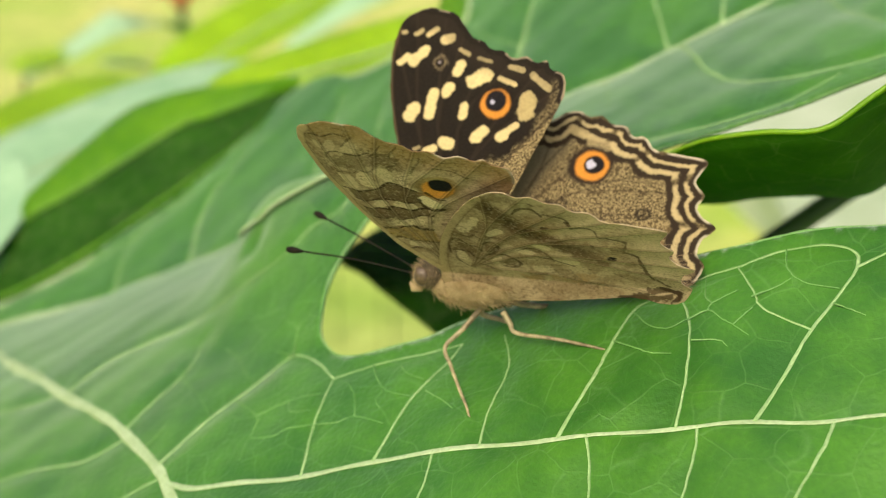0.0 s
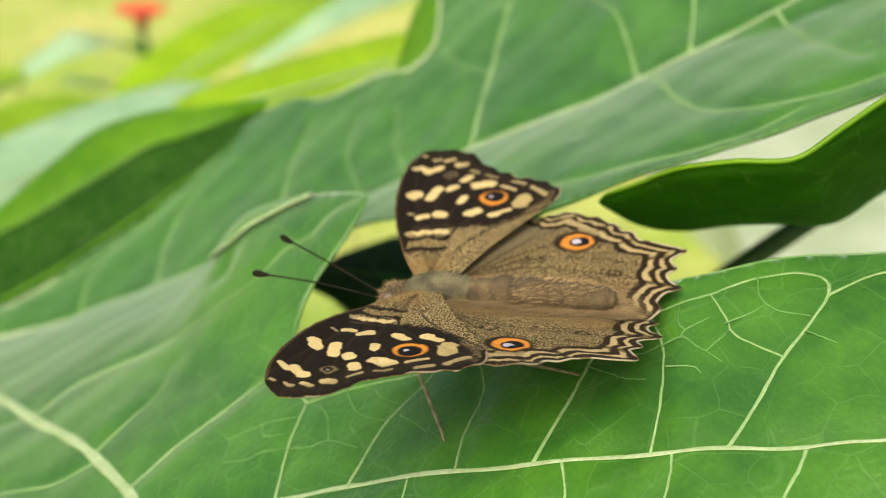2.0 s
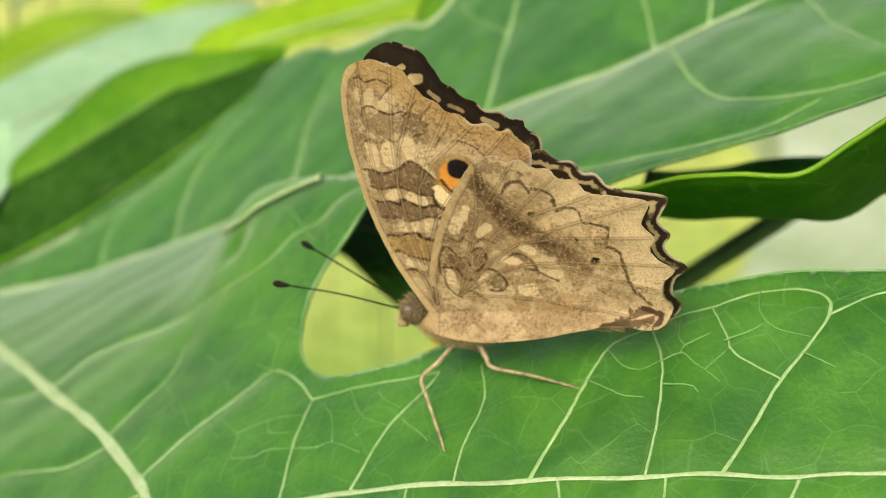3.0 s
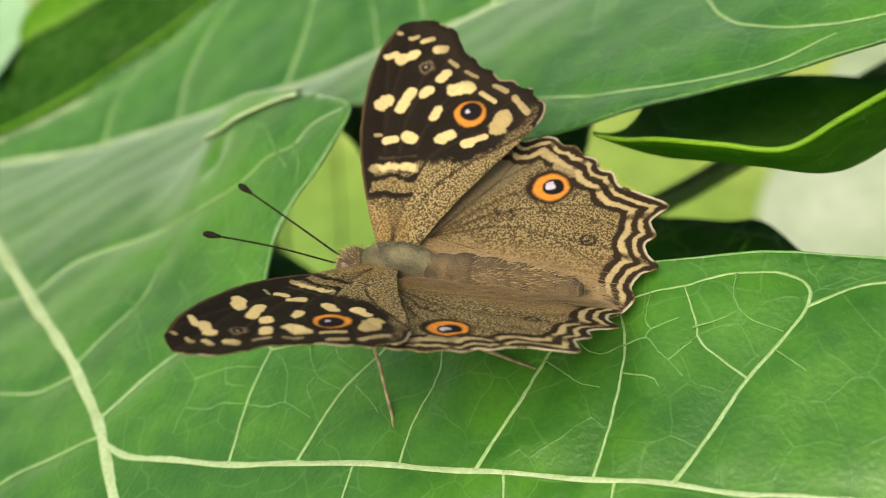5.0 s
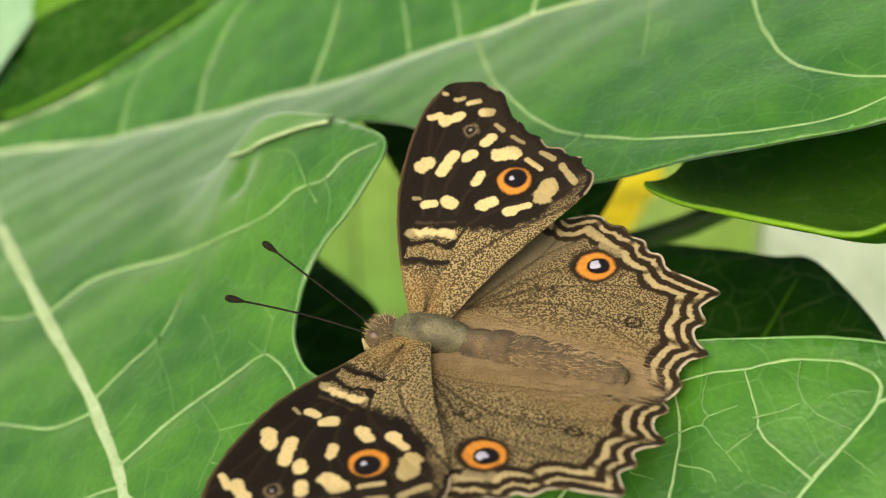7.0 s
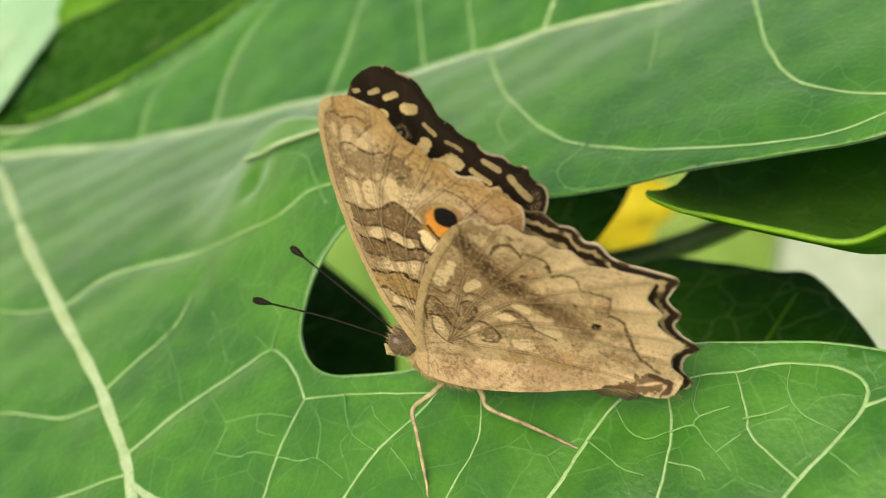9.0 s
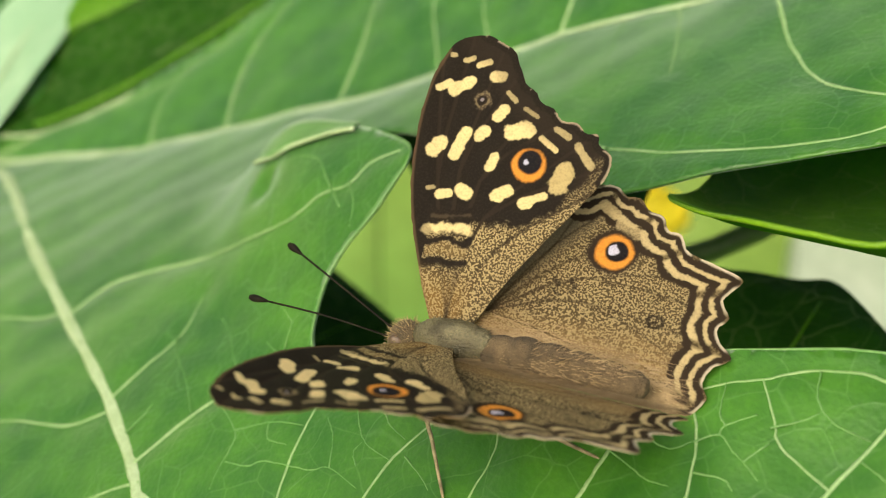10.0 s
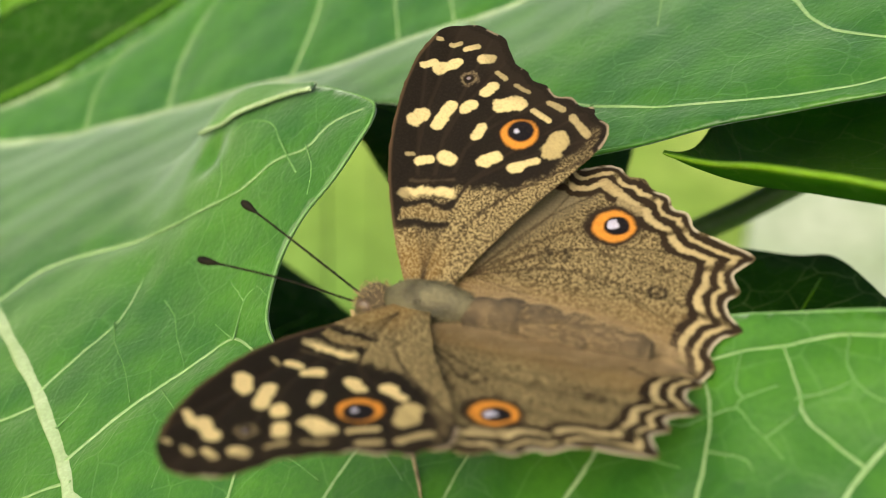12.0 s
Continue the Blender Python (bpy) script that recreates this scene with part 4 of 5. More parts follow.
def fore_upper(a, b):
    s = Canvas(a, b, DARK, 2)
    # the brown inner field, thick with pale scales
    inner = np.interp(a, [-0.7, -0.30, -0.06, -0.01, 0.2, 0.41, 0.61, 0.84, 0.99, 1.1], [0.40, 0.44, 0.48, 0.90, 0.90, 0.92, 1.05, 1.27, 1.45, 1.6])
    s.lay(BROWN, 1 - smooth01(b + 0.06 * s.ragged, inner - 0.05, inner + 0.04), 0.85)
    s.lay((0.17, 0.095, 0.022), (1 - smooth01(b, 0.2, 0.5)) * smooth01(0.22 - a, 0.0, 0.2) * 0.7, 0.5)
    rim = line_distance(a, b, spline(FORE_OUTLINE[9:26], 3))
    rear = line_distance(a, b, spline(FORE_OUTLINE[24:31], 3))
    s.lay(BROWN, (1 - smooth01(rear + 0.04 * s.ragged, 0.08, 0.16)) * 0.8, 0.75)
    for v in FORE_VEINS:
        ridge = (1 - smooth01(line_distance(a, b, v[::2]), 0.007, 0.02)) * (0.35 + 0.65 * smooth01(b, 0.3, 0.8))
        s.lay((0.018, 0.011, 0.006), ridge * 0.85)
    # bars across the cell
    s.between(BROWN, 0.9, [(-0.36, 0.50), (0.04, 0.55)], [(-0.45, 0.72), (-0.02, 0.76)], 0.7)
    s.between((0.13, 0.085, 0.03), 0.7, [(-0.35, 0.54), (0.04, 0.58)], [(-0.40, 0.66), (0.02, 0.70)], 0.6)
    s.line(DARK, 0.030, 1, (-0.42, 0.93), (-0.24, 0.92), (-0.04, 0.98))
    s.line((0.055, 0.036, 0.018), 0.022, 0.8, (-0.36, 0.88), (-0.15, 0.90), (-0.03, 0.95))
    s.line(DARK, 0.032, 1, (-0.42, 0.80), (-0.21, 0.86), (-0.02, 0.91))
    s.line(SPOT, 0.040, 0.5, (-0.38, 0.74), (-0.30, 0.78), (-0.2, 0.80))
    s.line(SPOT, 0.046, 1, (-0.30, 0.77), (-0.16, 0.81), (-0.03, 0.83))
    s.line(DARK, 0.032, 1, (-0.36, 0.66), (-0.27, 0.68), (-0.18, 0.72), (-0.06, 0.69), (0.03, 0.73))
    s.line(DARK, 0.026, 1, (-0.30, 0.50), (-0.2, 0.53), (-0.12, 0.51), (0.03, 0.54))
    # cream spots
    s.spot(SPOT, (-0.58, 1.975), (-0.50, 2.035), 0.033)
    s.spot(SPOT, (-0.46, 1.99), (-0.33, 2.09), 0.055)
    s.spot(SPOT, (-0.54, 2.28), (-0.52, 2.285), 0.024, 0.6, 0.3)
    s.spot(SPOT, (-0.42, 2.26), (-0.36, 2.29), 0.024, 0.7, 0.3)
    s.spot(SPOT, (-0.29, 2.24), (-0.21, 2.28), 0.029, 0.95)
    s.spot(SPOT, (-0.13, 2.165), (-0.06, 2.18), 0.048)
    s.spot(SPOT, (0.03, 2.05), (0.12, 1.99), 0.022, 0.9)
    s.spot(SPOT, (0.22, 1.94), (0.34, 1.89), 0.021, 0.7, 0.4)
    s.spot(SPOT, (-0.01, 1.83), (0.03, 1.89), 0.053)
    s.spot(SPOT, (0.15, 1.71), (0.28, 1.77), 0.071)
    s.spot(SPOT, (-0.50, 1.42), (-0.45, 1.51), 0.058)
    s.spot(SPOT, (-0.31, 1.43), (-0.25, 1.63), 0.055)
    s.spot(SPOT, (-0.13, 1.63), (-0.09, 1.68), 0.052)
    s.spot(SPOT, (0.035, 1.39), (0.06, 1.48), 0.048)
    s.spot(SPOT, (0.42, 1.72), (0.57, 1.64), 0.024, 0.9)
    s.spot(SPOT, (0.53, 1.82), (0.65, 1.77), 0.026, 0.9)
    s.spot(SPOT, (0.75, 1.71), (0.89, 1.57), 0.036, 0.95, 0.1)
    s.spot((0.42, 0.33, 0.145), (0.66, 1.36), (0.695, 1.47), 0.088, 0.95, 0.3)
    s.spot(SPOT, (0.17, 1.17), (0.235, 1.215), 0.062)
    s.spot(SPOT, (0.41, 1.15), (0.44, 1.16), 0.053)
    s.spot(SPOT, (0.46, 1.18), (0.57, 1.24), 0.034, 0.95, 0.1)
    s.spot(SPOT, (-0.18, 1.15), (-0.11, 1.13), 0.058)
    s.spot(SPOT, (-0.35, 1.07), (-0.27, 1.10), 0.040)
    s.spot(SPOT, (-0.46, 1.10), (-0.42, 1.12), 0.019, 0.5, 0.3)
    # the small dim ring near the tip, and the eyespot
    s.spot((0.10, 0.07, 0.04), (-0.19, 1.94), (-0.17, 1.95), 0.072, 0.7, 0.4)
    s.spot(DARK, (-0.19, 1.935), (-0.185, 1.94), 0.048)
    s.spot((0.30, 0.25, 0.26), (-0.19, 1.945), (-0.185, 1.95), 0.014, 0.8)
    s.lay(DARK, blob(a, b, (0.37, 1.485, 0.19, 0.175, 0), 0.08 * s.ragged))
    s.lay(ORANGE, blob(a, b, (0.372, 1.475, 0.148, 0.142, 0), 0.10 * s.ragged))
    s.lay(INK, blob(a, b, (0.376, 1.50, 0.108, 0.106, 0), 0.06 * s.ragged))
    s.lay(PEARL, blob(a, b, (0.345, 1.49, 0.030, 0.032, 0), 0.9 * s.ragged))
    # the outermost row of spots is dull
    s.lay((0.022, 0.014, 0.008), (1 - smooth01(rim, 0.15, 0.30)) * 0.45)
    dark_rim = 1 - smooth01(rim + 0.015 * s.ragged, 0.05, 0.07)
    s.lay(DARK, dark_rim)
    s.lay((0.42, 0.33, 0.22), (1 - smooth01(rim, 0.010, 0.02)) * (value_noise(a * 9, b * 9, 8) > 0.5) * 0.7)
    costa = line_distance(a, b, spline(FORE_OUTLINE[:8], 3))
    s.lay((0.14, 0.085, 0.04), (1 - smooth01(costa, 0.012, 0.03)) * 0.5)
    return s.c, s.dust


def lunules(a, b, centre, count):
    """Rises and falls once between each pair of veins along the rim."""
    return np.abs(np.sin(np.arctan2(b - centre[1], a - centre[0]) * count))


def hind_upper(a, b):
    s = Canvas(a, b, BROWN, 12)
    s.dust = 0.42 + 0.30 * smooth01(a, 0.35, 0.9) * (0.55 + 0.6 * fractal(a * 4, b * 4, 19))
    # a smooth grey front, hairy tawny ground along the body
    front = 1 - smooth01(a - 0.62 * b, -0.12, 0.20)
    s.lay((0.15, 0.125, 0.078), front * 0.9, 0.06)
    hairs = value_noise(a * 6, b * 60, 17)
    inner = 1 - smooth01(b - 0.12 * a, 0.02, 0.36)
    s.lay((0.24, 0.15, 0.058), inner * (0.35 + 0.6 * hairs), 0.25)
    for v in HIND_VEINS:
        s.lay((0.03, 0.019, 0.009), (1 - smooth01(line_distance(a, b, v[::2]), 0.005, 0.014)) * 0.6)
    edge = spline(HIND_OUTLINE[5:28], 4)
    rim = line_distance(a, b, edge)
    wave = lunules(a, b, (0.75, 0.5), 9)
    w = rim - 0.03 * wave + 0.022 * s.ragged + 0.02
    s.lay(BROWN, 1 - smooth01(w, 0.26, 0.32), 0.25)
    for at, half in ((0.045, 0.030), (0.145, 0.032), (0.265, 0.034)):
        s.lay((0.020, 0.012, 0.006), 1 - smooth01(np.abs(w - at), half * 0.8, half * 1.15))
    gaps = smooth01(wave, 0.10, 0.34)
    for at, half in ((0.094, 0.022), (0.205, 0.030)):
        s.lay((0.42, 0.33, 0.165), (1 - smooth01(np.abs(w - at), half * 0.65, half * 1.1)) * gaps, 0.0)
    s.lay((0.46, 0.40, 0.29), (1 - smooth01(rim, 0.014, 0.026)) * smooth01(value_noise(a * 9, b * 9, 18), 0.3, 0.5))
    # pale cells inside the lines at the front corner
    s.spot((0.40, 0.31, 0.15), (0.88, 1.47), (1.0, 1.41), 0.05, 0.75, 0.5)
    s.spot((0.36, 0.28, 0.14), (1.10, 1.33), (1.22, 1.28), 0.06, 0.6, 0.6)
    s.lay((0.018, 0.011, 0.006), blob(a, b, (1.10, 1.075, 0.225, 0.205, 22), 0.1 * s.ragged))
    s.lay(ORANGE, blob(a, b, (1.11, 1.075, 0.165, 0.155, 22), 0.08 * s.ragged))
    s.lay(INK, blob(a, b, (1.13, 1.085, 0.100, 0.098, 0), 0.06 * s.ragged))
    s.lay(PEARL, blob(a, b, (1.095, 1.085, 0.040, 0.042, 0), 0.5 * s.ragged))
    s.lay(DARK, (blob(a, b, (1.64, 0.578, 0.075, 0.062, 0), 0.3 * s.ragged) - blob(a, b, (1.64, 0.578, 0.045, 0.036, 0), 0.3 * s.ragged)) * 0.9)
    s.spot(DARK, (1.63, 0.575), (1.645, 0.58), 0.014, 0.9)
    s.line(DARK, 0.014, 0.75, (0.70, 0.70), (0.76, 0.66), (0.73, 0.60), (0.79, 0.57))
    s.line(DARK, 0.014, 0.75, (0.84, 0.73), (0.90, 0.67), (0.86, 0.61))
    return s.c, s.dust


CREAM, TAN, UMBER, SEPIA = (0.62, 0.465, 0.285), (0.35, 0.24, 0.135), (0.115, 0.066, 0.030), (0.030, 0.015, 0.007)


def under_canvas(a, b, seed):
    s = Canvas(a, b, TAN, seed)
    s.lay((0.20, 0.12, 0.055), smooth01(value_noise(a * 55, b * 55, seed + 6), 0.55, 0.8) * 0.5)
    s.lay((0.16, 0.095, 0.042), smooth01(value_noise(a * 24, b * 24, seed + 7), 0.6, 0.8) * smooth01(fractal(a * 4, b * 4, seed + 8), 0.45, 0.6) * 0.6)
    s.lay(CREAM, smooth01(fractal(a * 5, b * 5, seed + 5), 0.45, 0.62) * 0.45)
    return s


def freckles(s, a, b, seed):
    """Single brown scales strewn over the finished pattern, thicker in some places, and short cross streaks."""
    thick = smooth01(fractal(a * 3.5, b * 3.5, seed), 0.42, 0.62)
    s.lay(SEPIA, smooth01(value_noise(a * 62, b * 62, seed + 1), 0.68, 0.84) * (0.12 + 0.35 * thick))
    s.lay(UMBER, smooth01(value_noise(a * 16 + b * 5, b * 60, seed + 2), 0.64, 0.80) * (0.08 + 0.30 * thick))
    s.lay(CREAM, smooth01(value_noise(a * 58, b * 58, seed + 3), 0.66, 0.82) * 0.25)


def fore_under(a, b):
    s = under_canvas(a, b, 31)
    rim = line_distance(a, b, spline(FORE_OUTLINE[9:26], 3))
    s.lay((0.36, 0.21, 0.075), (1 - smooth01(rim, 0.10, 0.34)) * 0.7)
    # brown cloud below the tip
    s.spot(UMBER, (-0.38, 1.90), (-0.02, 1.90), 0.13, 0.55, rough=0.8)
    s.spot(UMBER, (0.02, 1.92), (0.08, 1.82), 0.09, 0.55, rough=0.8)
    s.spot(CREAM, (-0.46, 2.14), (-0.44, 2.22), 0.035, 0.6)
    s.spot(CREAM, (-0.36, 2.10), (-0.33, 2.20), 0.045, 0.6)
    s.spot(CREAM, (-0.22, 2.08), (-0.16, 2.14), 0.06, 0.7)
    s.line(SEPIA, 0.012, 0.85, (-0.46, 2.33), (-0.40, 2.35), (-0.35, 2.30), (-0.25, 2.32), (-0.15, 2.28))
    s.line(SEPIA, 0.011, 0.8, (-0.45, 1.97), (-0.42, 2.05), (-0.34, 2.07), (-0.27, 2.02), (-0.17, 1.99), (-0.05, 2.02))
    s.line(SEPIA, 0.011, 0.7, (-0.25, 2.13), (-0.18, 2.20), (-0.12, 2.26))
    s.line(SEPIA, 0.010, 0.6, (-0.08, 1.95), (0.0, 2.02), (0.09, 2.12))
    s.line(SEPIA, 0.010, 0.6, (0.09, 1.92), (0.14, 2.0), (0.21, 2.07))
    s.line(SEPIA, 0.010, 0.6, (0.18, 1.65), (0.24, 1.75), (0.31, 1.82), (0.36, 1.92))
    s.line(SEPIA, 0.012, 0.7, (0.42, 1.74), (0.56, 1.67), (0.66, 1.57))
    s.line(SEPIA, 0.010, 0.5, (0.02, 1.78), (0.10, 1.80), (0.12, 1.86))
    # three pale blocks over the middle band
    s.spot(CREAM, (-0.42, 1.65), (-0.42, 1.51), 0.060, 0.85)
    s.spot(CREAM, (-0.25, 1.66), (-0.25, 1.51), 0.068, 0.9)
    s.spot(CREAM, (-0.07, 1.72), (-0.04, 1.60), 0.062, 0.9)
    s.line(SEPIA, 0.010, 0.5, (-0.46, 1.72), (-0.40, 1.75), (-0.33, 1.70), (-0.25, 1.76), (-0.17, 1.72), (-0.08, 1.81))
    s.line(CREAM, 0.034, 1, (0.15, 1.64), (0.07, 1.58), (0.07, 1.46), (0.14, 1.37))
    # the bands, from the eyespot down to the root, each with a dark wavy edge
    band_tops = ([(-0.55, 1.42), (-0.44, 1.43), (-0.33, 1.40), (-0.17, 1.46), (-0.08, 1.52), (0.04, 1.46), (0.16, 1.33)], [(-0.47, 1.10), (-0.32, 1.12), (-0.24, 1.09), (-0.19, 1.14), (-0.04, 1.07), (0.12, 1.09)], [(-0.40, 0.76), (-0.26, 0.77), (-0.14, 0.80), (-0.07, 0.75), (0.05, 0.72)])
    band_feet = ([(-0.5, 1.26), (-0.40, 1.24), (-0.21, 1.27), (-0.10, 1.22), (0.08, 1.18), (0.2, 1.16)], [(-0.47, 0.94), (-0.28, 0.95), (-0.15, 0.92), (0.01, 0.96), (0.14, 0.96)], [(-0.40, 0.58), (-0.3, 0.60), (-0.22, 0.55), (-0.06, 0.52), (0.05, 0.5)])
    for top, foot, colour, edge in zip(band_tops, band_feet, (UMBER, UMBER, (0.33, 0.20, 0.065)), (0.9, 1.0, 1.0)):
        s.between(colour, 0.85, foot, top)
        s.line(SEPIA, 0.013, edge, *top)
        s.line(SEPIA, 0.012, 0.8, *foot)
    s.spot(CREAM, (-0.30, 1.17), (-0.24, 1.20), 0.045, 0.9)
    s.spot(CREAM, (-0.12, 1.17), (0.0, 1.13), 0.045, 0.95)
    s.spot(CREAM, (-0.30, 0.85), (-0.03, 0.87), 0.050, 0.95)
    s.line(SEPIA, 0.020, 1, (-0.10, 0.78), (-0.03, 0.74), (0.03, 0.73))
    s.spot(CREAM, (-0.24, 0.48), (-0.10, 0.44), 0.038, 0.9)
    s.line(SEPIA, 0.013, 0.9, (-0.30, 0.39), (-0.19, 0.41), (-0.12, 0.35))
    freckles(s, a, b, 61)
    # the eyespot, half covered by the hindwing
    s.lay((0.25, 0.15, 0.06), blob(a, b, (0.33, 1.42, 0.21, 0.185, 30), 0.2 * s.ragged) * 0.8)
    s.lay((0.60, 0.25, 0.04), blob(a, b, (0.335, 1.40, 0.165, 0.135, 40), 0.15 * s.ragged))
    s.spot((0.40, 0.27, 0.11), (0.42, 1.57), (0.30, 1.55), 0.03, 0.8)
    s.lay(INK, blob(a, b, (0.377, 1.455, 0.108, 0.098, 0), 0.12 * s.ragged))
    s.spot((0.70, 0.56, 0.33), (0.15, 1.22), (0.21, 1.16), 0.068, 1)
    s.line(SEPIA, 0.020, 0.9, (0.10, 1.24), (0.11, 1.12), (0.17, 1.06), (0.28, 1.06))
    s.line(SEPIA, 0.016, 0.85, (0.20, 1.34), (0.27, 1.25), (0.34, 1.22))
    for at, k in ((0.085, 0.5), (0.16, 0.35), (0.30, 0.3)):
        s.lay(SEPIA, (1 - smooth01(np.abs(rim - at + 0.02 * s.ragged), 0.004, 0.012)) * k * smooth01(value_noise(a * 11, b * 11, 37), 0.4, 0.6))
    # pale ribs with a dark side
    for v in FORE_VEINS:
        d = line_distance(a, b, v[::2])
        s.lay(SEPIA, (1 - smooth01(np.abs(d - 0.013), 0.003, 0.011)) * 0.38)
        s.lay((0.44, 0.32, 0.18), (1 - smooth01(d, 0.003, 0.010)) * 0.25)
    costa = line_distance(a, b, spline(FORE_OUTLINE[:9], 3))
    s.lay((0.50, 0.36, 0.19), (1 - smooth01(costa + 0.01 * s.ragged, 0.045, 0.075)) * 0.7)
    s.lay(SEPIA, (1 - smooth01(np.abs(costa - 0.07), 0.003, 0.012)) * 0.4)
    s.lay((0.42, 0.34, 0.23), (1 - smooth01(rim, 0.012, 0.024)) * smooth01(value_noise(a * 9, b * 9, 8), 0.5, 0.6))
    return s.c, 0 * a


def hind_under(a, b):
    s = under_canvas(a, b, 41)
    rim = line_distance(a, b, spline(HIND_OUTLINE[5:28], 4))
    s.lay(CREAM, (1 - smooth01(rim, 0.15, 0.42)) * 0.55)
    # browner ground between the root and the slanting band
    near = (1 - smooth01(a - 0.8 * b, 0.0, 0.55)) * smooth01(b, 0.25, 0.5)
    s.lay(UMBER, near * (0.25 + 0.4 * smooth01(fractal(a * 9, b * 9, 48), 0.42, 0.6)))
    band = line_distance(a, b, [(0.67, 1.50), (0.78, 1.28), (0.90, 1.03), (1.11, 0.87), (1.29, 0.72), (1.68, 0.44), (1.9, 0.25)]) + 0.05 * s.ragged
    fade = 1 - 0.85 * smooth01(a, 1.15, 1.65)
    s.lay((0.105, 0.060, 0.026), (1 - smooth01(band, 0.06, 0.15)) * fade * 0.95)
    s.lay(SEPIA, (1 - smooth01(band, 0.0, 0.10)) * fade * 0.75 * smooth01(value_noise(a * 28, b * 28, 47), 0.45, 0.62))
    s.spot(UMBER, (1.35, 0.66), (1.55, 0.55), 0.05, 0.5, rough=0.8)
    # pale cells outlined in brown about the root
    for p, q, half in (((0.36, 0.95), (0.42, 1.02), 0.06), ((0.20, 0.42), (0.19, 0.48), 0.06), ((1.0, 0.74), (1.06, 0.70), 0.05), ((0.60, 0.90), (0.70, 0.96), 0.04), ((0.49, 1.07), (0.54, 1.16), 0.04), ((0.80, 0.62), (0.90, 0.60), 0.045), ((1.20, 0.46), (1.27, 0.46), 0.05), ((0.55, 0.45), (0.50, 0.38), 0.04), ((0.9, 0.3), (0.98, 0.3), 0.06)):
        s.spot(CREAM, p, q, half, 0.8)
    s.spot(UMBER, (0.33, 0.58), (0.28, 0.64), 0.055, 0.8)
    s.spot(UMBER, (0.54, 0.66), (0.52, 0.60), 0.05, 0.7)
    s.spot(UMBER, (0.68, 0.42), (0.64, 0.36), 0.05, 0.7)
    s.spot(UMBER, (0.90, 0.66), (0.98, 0.62), 0.03, 0.6)
    dark = (0.050, 0.027, 0.011)
    s.line(dark, 0.0143, 0.9, (0.11, 0.50), (0.14, 0.66), (0.21, 0.76), (0.27, 0.74), (0.34, 0.66), (0.41, 0.65), (0.43, 0.57))
    s.line(dark, 0.0143, 0.9, (0.15, 0.55), (0.29, 0.53), (0.34, 0.43), (0.43, 0.41))
    s.line(dark, 0.0117, 0.7, (0.17, 0.58), (0.14, 0.36), (0.20, 0.27), (0.27, 0.22))
    s.line(dark, 0.0143, 0.85, (0.49, 0.72), (0.57, 0.75), (0.61, 0.66), (0.55, 0.55), (0.47, 0.50))
    s.line(dark, 0.0156, 0.85, (0.54, 0.53), (0.64, 0.52), (0.71, 0.46), (0.74, 0.36), (0.66, 0.29), (0.57, 0.30))
    s.line(dark, 0.0156, 0.8, (0.34, 0.30), (0.40, 0.29), (0.46, 0.23))
    s.line(dark, 0.0130, 0.7, (0.78, 0.62), (0.90, 0.68), (1.0, 0.64), (1.06, 0.55), (1.08, 0.46))
    s.line(dark, 0.0130, 0.7, (0.96, 0.52), (1.06, 0.50), (1.14, 0.44), (1.24, 0.38))
    s.line(dark, 0.0130, 0.6, (0.45, 0.84), (0.54, 0.80), (0.62, 0.84), (0.72, 0.80))
    s.line(dark, 0.0130, 0.6, (0.30, 0.86), (0.38, 0.82), (0.45, 0.88))
    # a chain of arches between the ribs, one cell in from the rim
    s.line(dark, 0.0143, 0.85, (0.91, 1.29), (1.0, 1.39), (1.12, 1.40), (1.17, 1.30))
    s.line(dark, 0.0143, 0.85, (1.20, 1.33), (1.29, 1.31), (1.37, 1.25), (1.38, 1.16))
    s.line(dark, 0.0143, 0.8, (1.38, 1.10), (1.48, 1.13), (1.57, 1.10), (1.59, 0.99))
    s.line(dark, 0.0143, 0.8, (1.60, 0.97), (1.70, 0.95), (1.81, 0.90), (1.77, 0.76))
    s.line(dark, 0.0169, 0.85, (1.77, 0.72), (1.86, 0.66), (1.88, 0.50), (1.93, 0.27), (2.05, 0.12))
    s.line(dark, 0.0104, 0.5, (1.0, 1.5), (1.08, 1.52), (1.15, 1.47))
    s.spot((0.30, 0.19, 0.08), (1.14, 1.08), (1.15, 1.085), 0.060, 0.6)
    s.spot(SEPIA, (1.13, 1.075), (1.16, 1.08), 0.024, 0.9)
    s.spot(SEPIA, (1.36, 1.20), (1.38, 1.21), 0.022, 0.8)
    s.spot(SEPIA, (1.505, 0.81), (1.51, 0.81), 0.017, 1)
    s.lay((0.36, 0.24, 0.10), blob(a, b, (1.625, 0.59, 0.075, 0.055, 20), 0.2 * s.ragged) * 0.7)
    s.lay(INK, blob(a, b, (1.63, 0.588, 0.050, 0.033, 20), 0.1 * s.ragged))
    freckles(s, a, b, 71)
    for v in HIND_VEINS:
        d = line_distance(a, b, v[::2])
        s.lay(UMBER, (1 - smooth01(np.abs(d - 0.011), 0.003, 0.010)) * 0.5)
        s.lay((0.44, 0.32, 0.18), (1 - smooth01(d, 0.003, 0.009)) * 0.25)
    for p in ((1.02, 0.14), (1.2, 0.10), (1.3, 0.2), (0.75, 0.1)):
        s.spot((0.42, 0.24, 0.10), p, (p[0] + 0.08, p[1]), 0.045, 0.45, rough=1.0)
    s.spot((0.06, 0.034, 0.018), (1.58, -0.10), (1.80, -0.06), 0.035, 0.95)
    s.spot((0.10, 0.06, 0.03), (1.80, -0.04), (2.06, 0.0), 0.075, 0.9, rough=0.7)
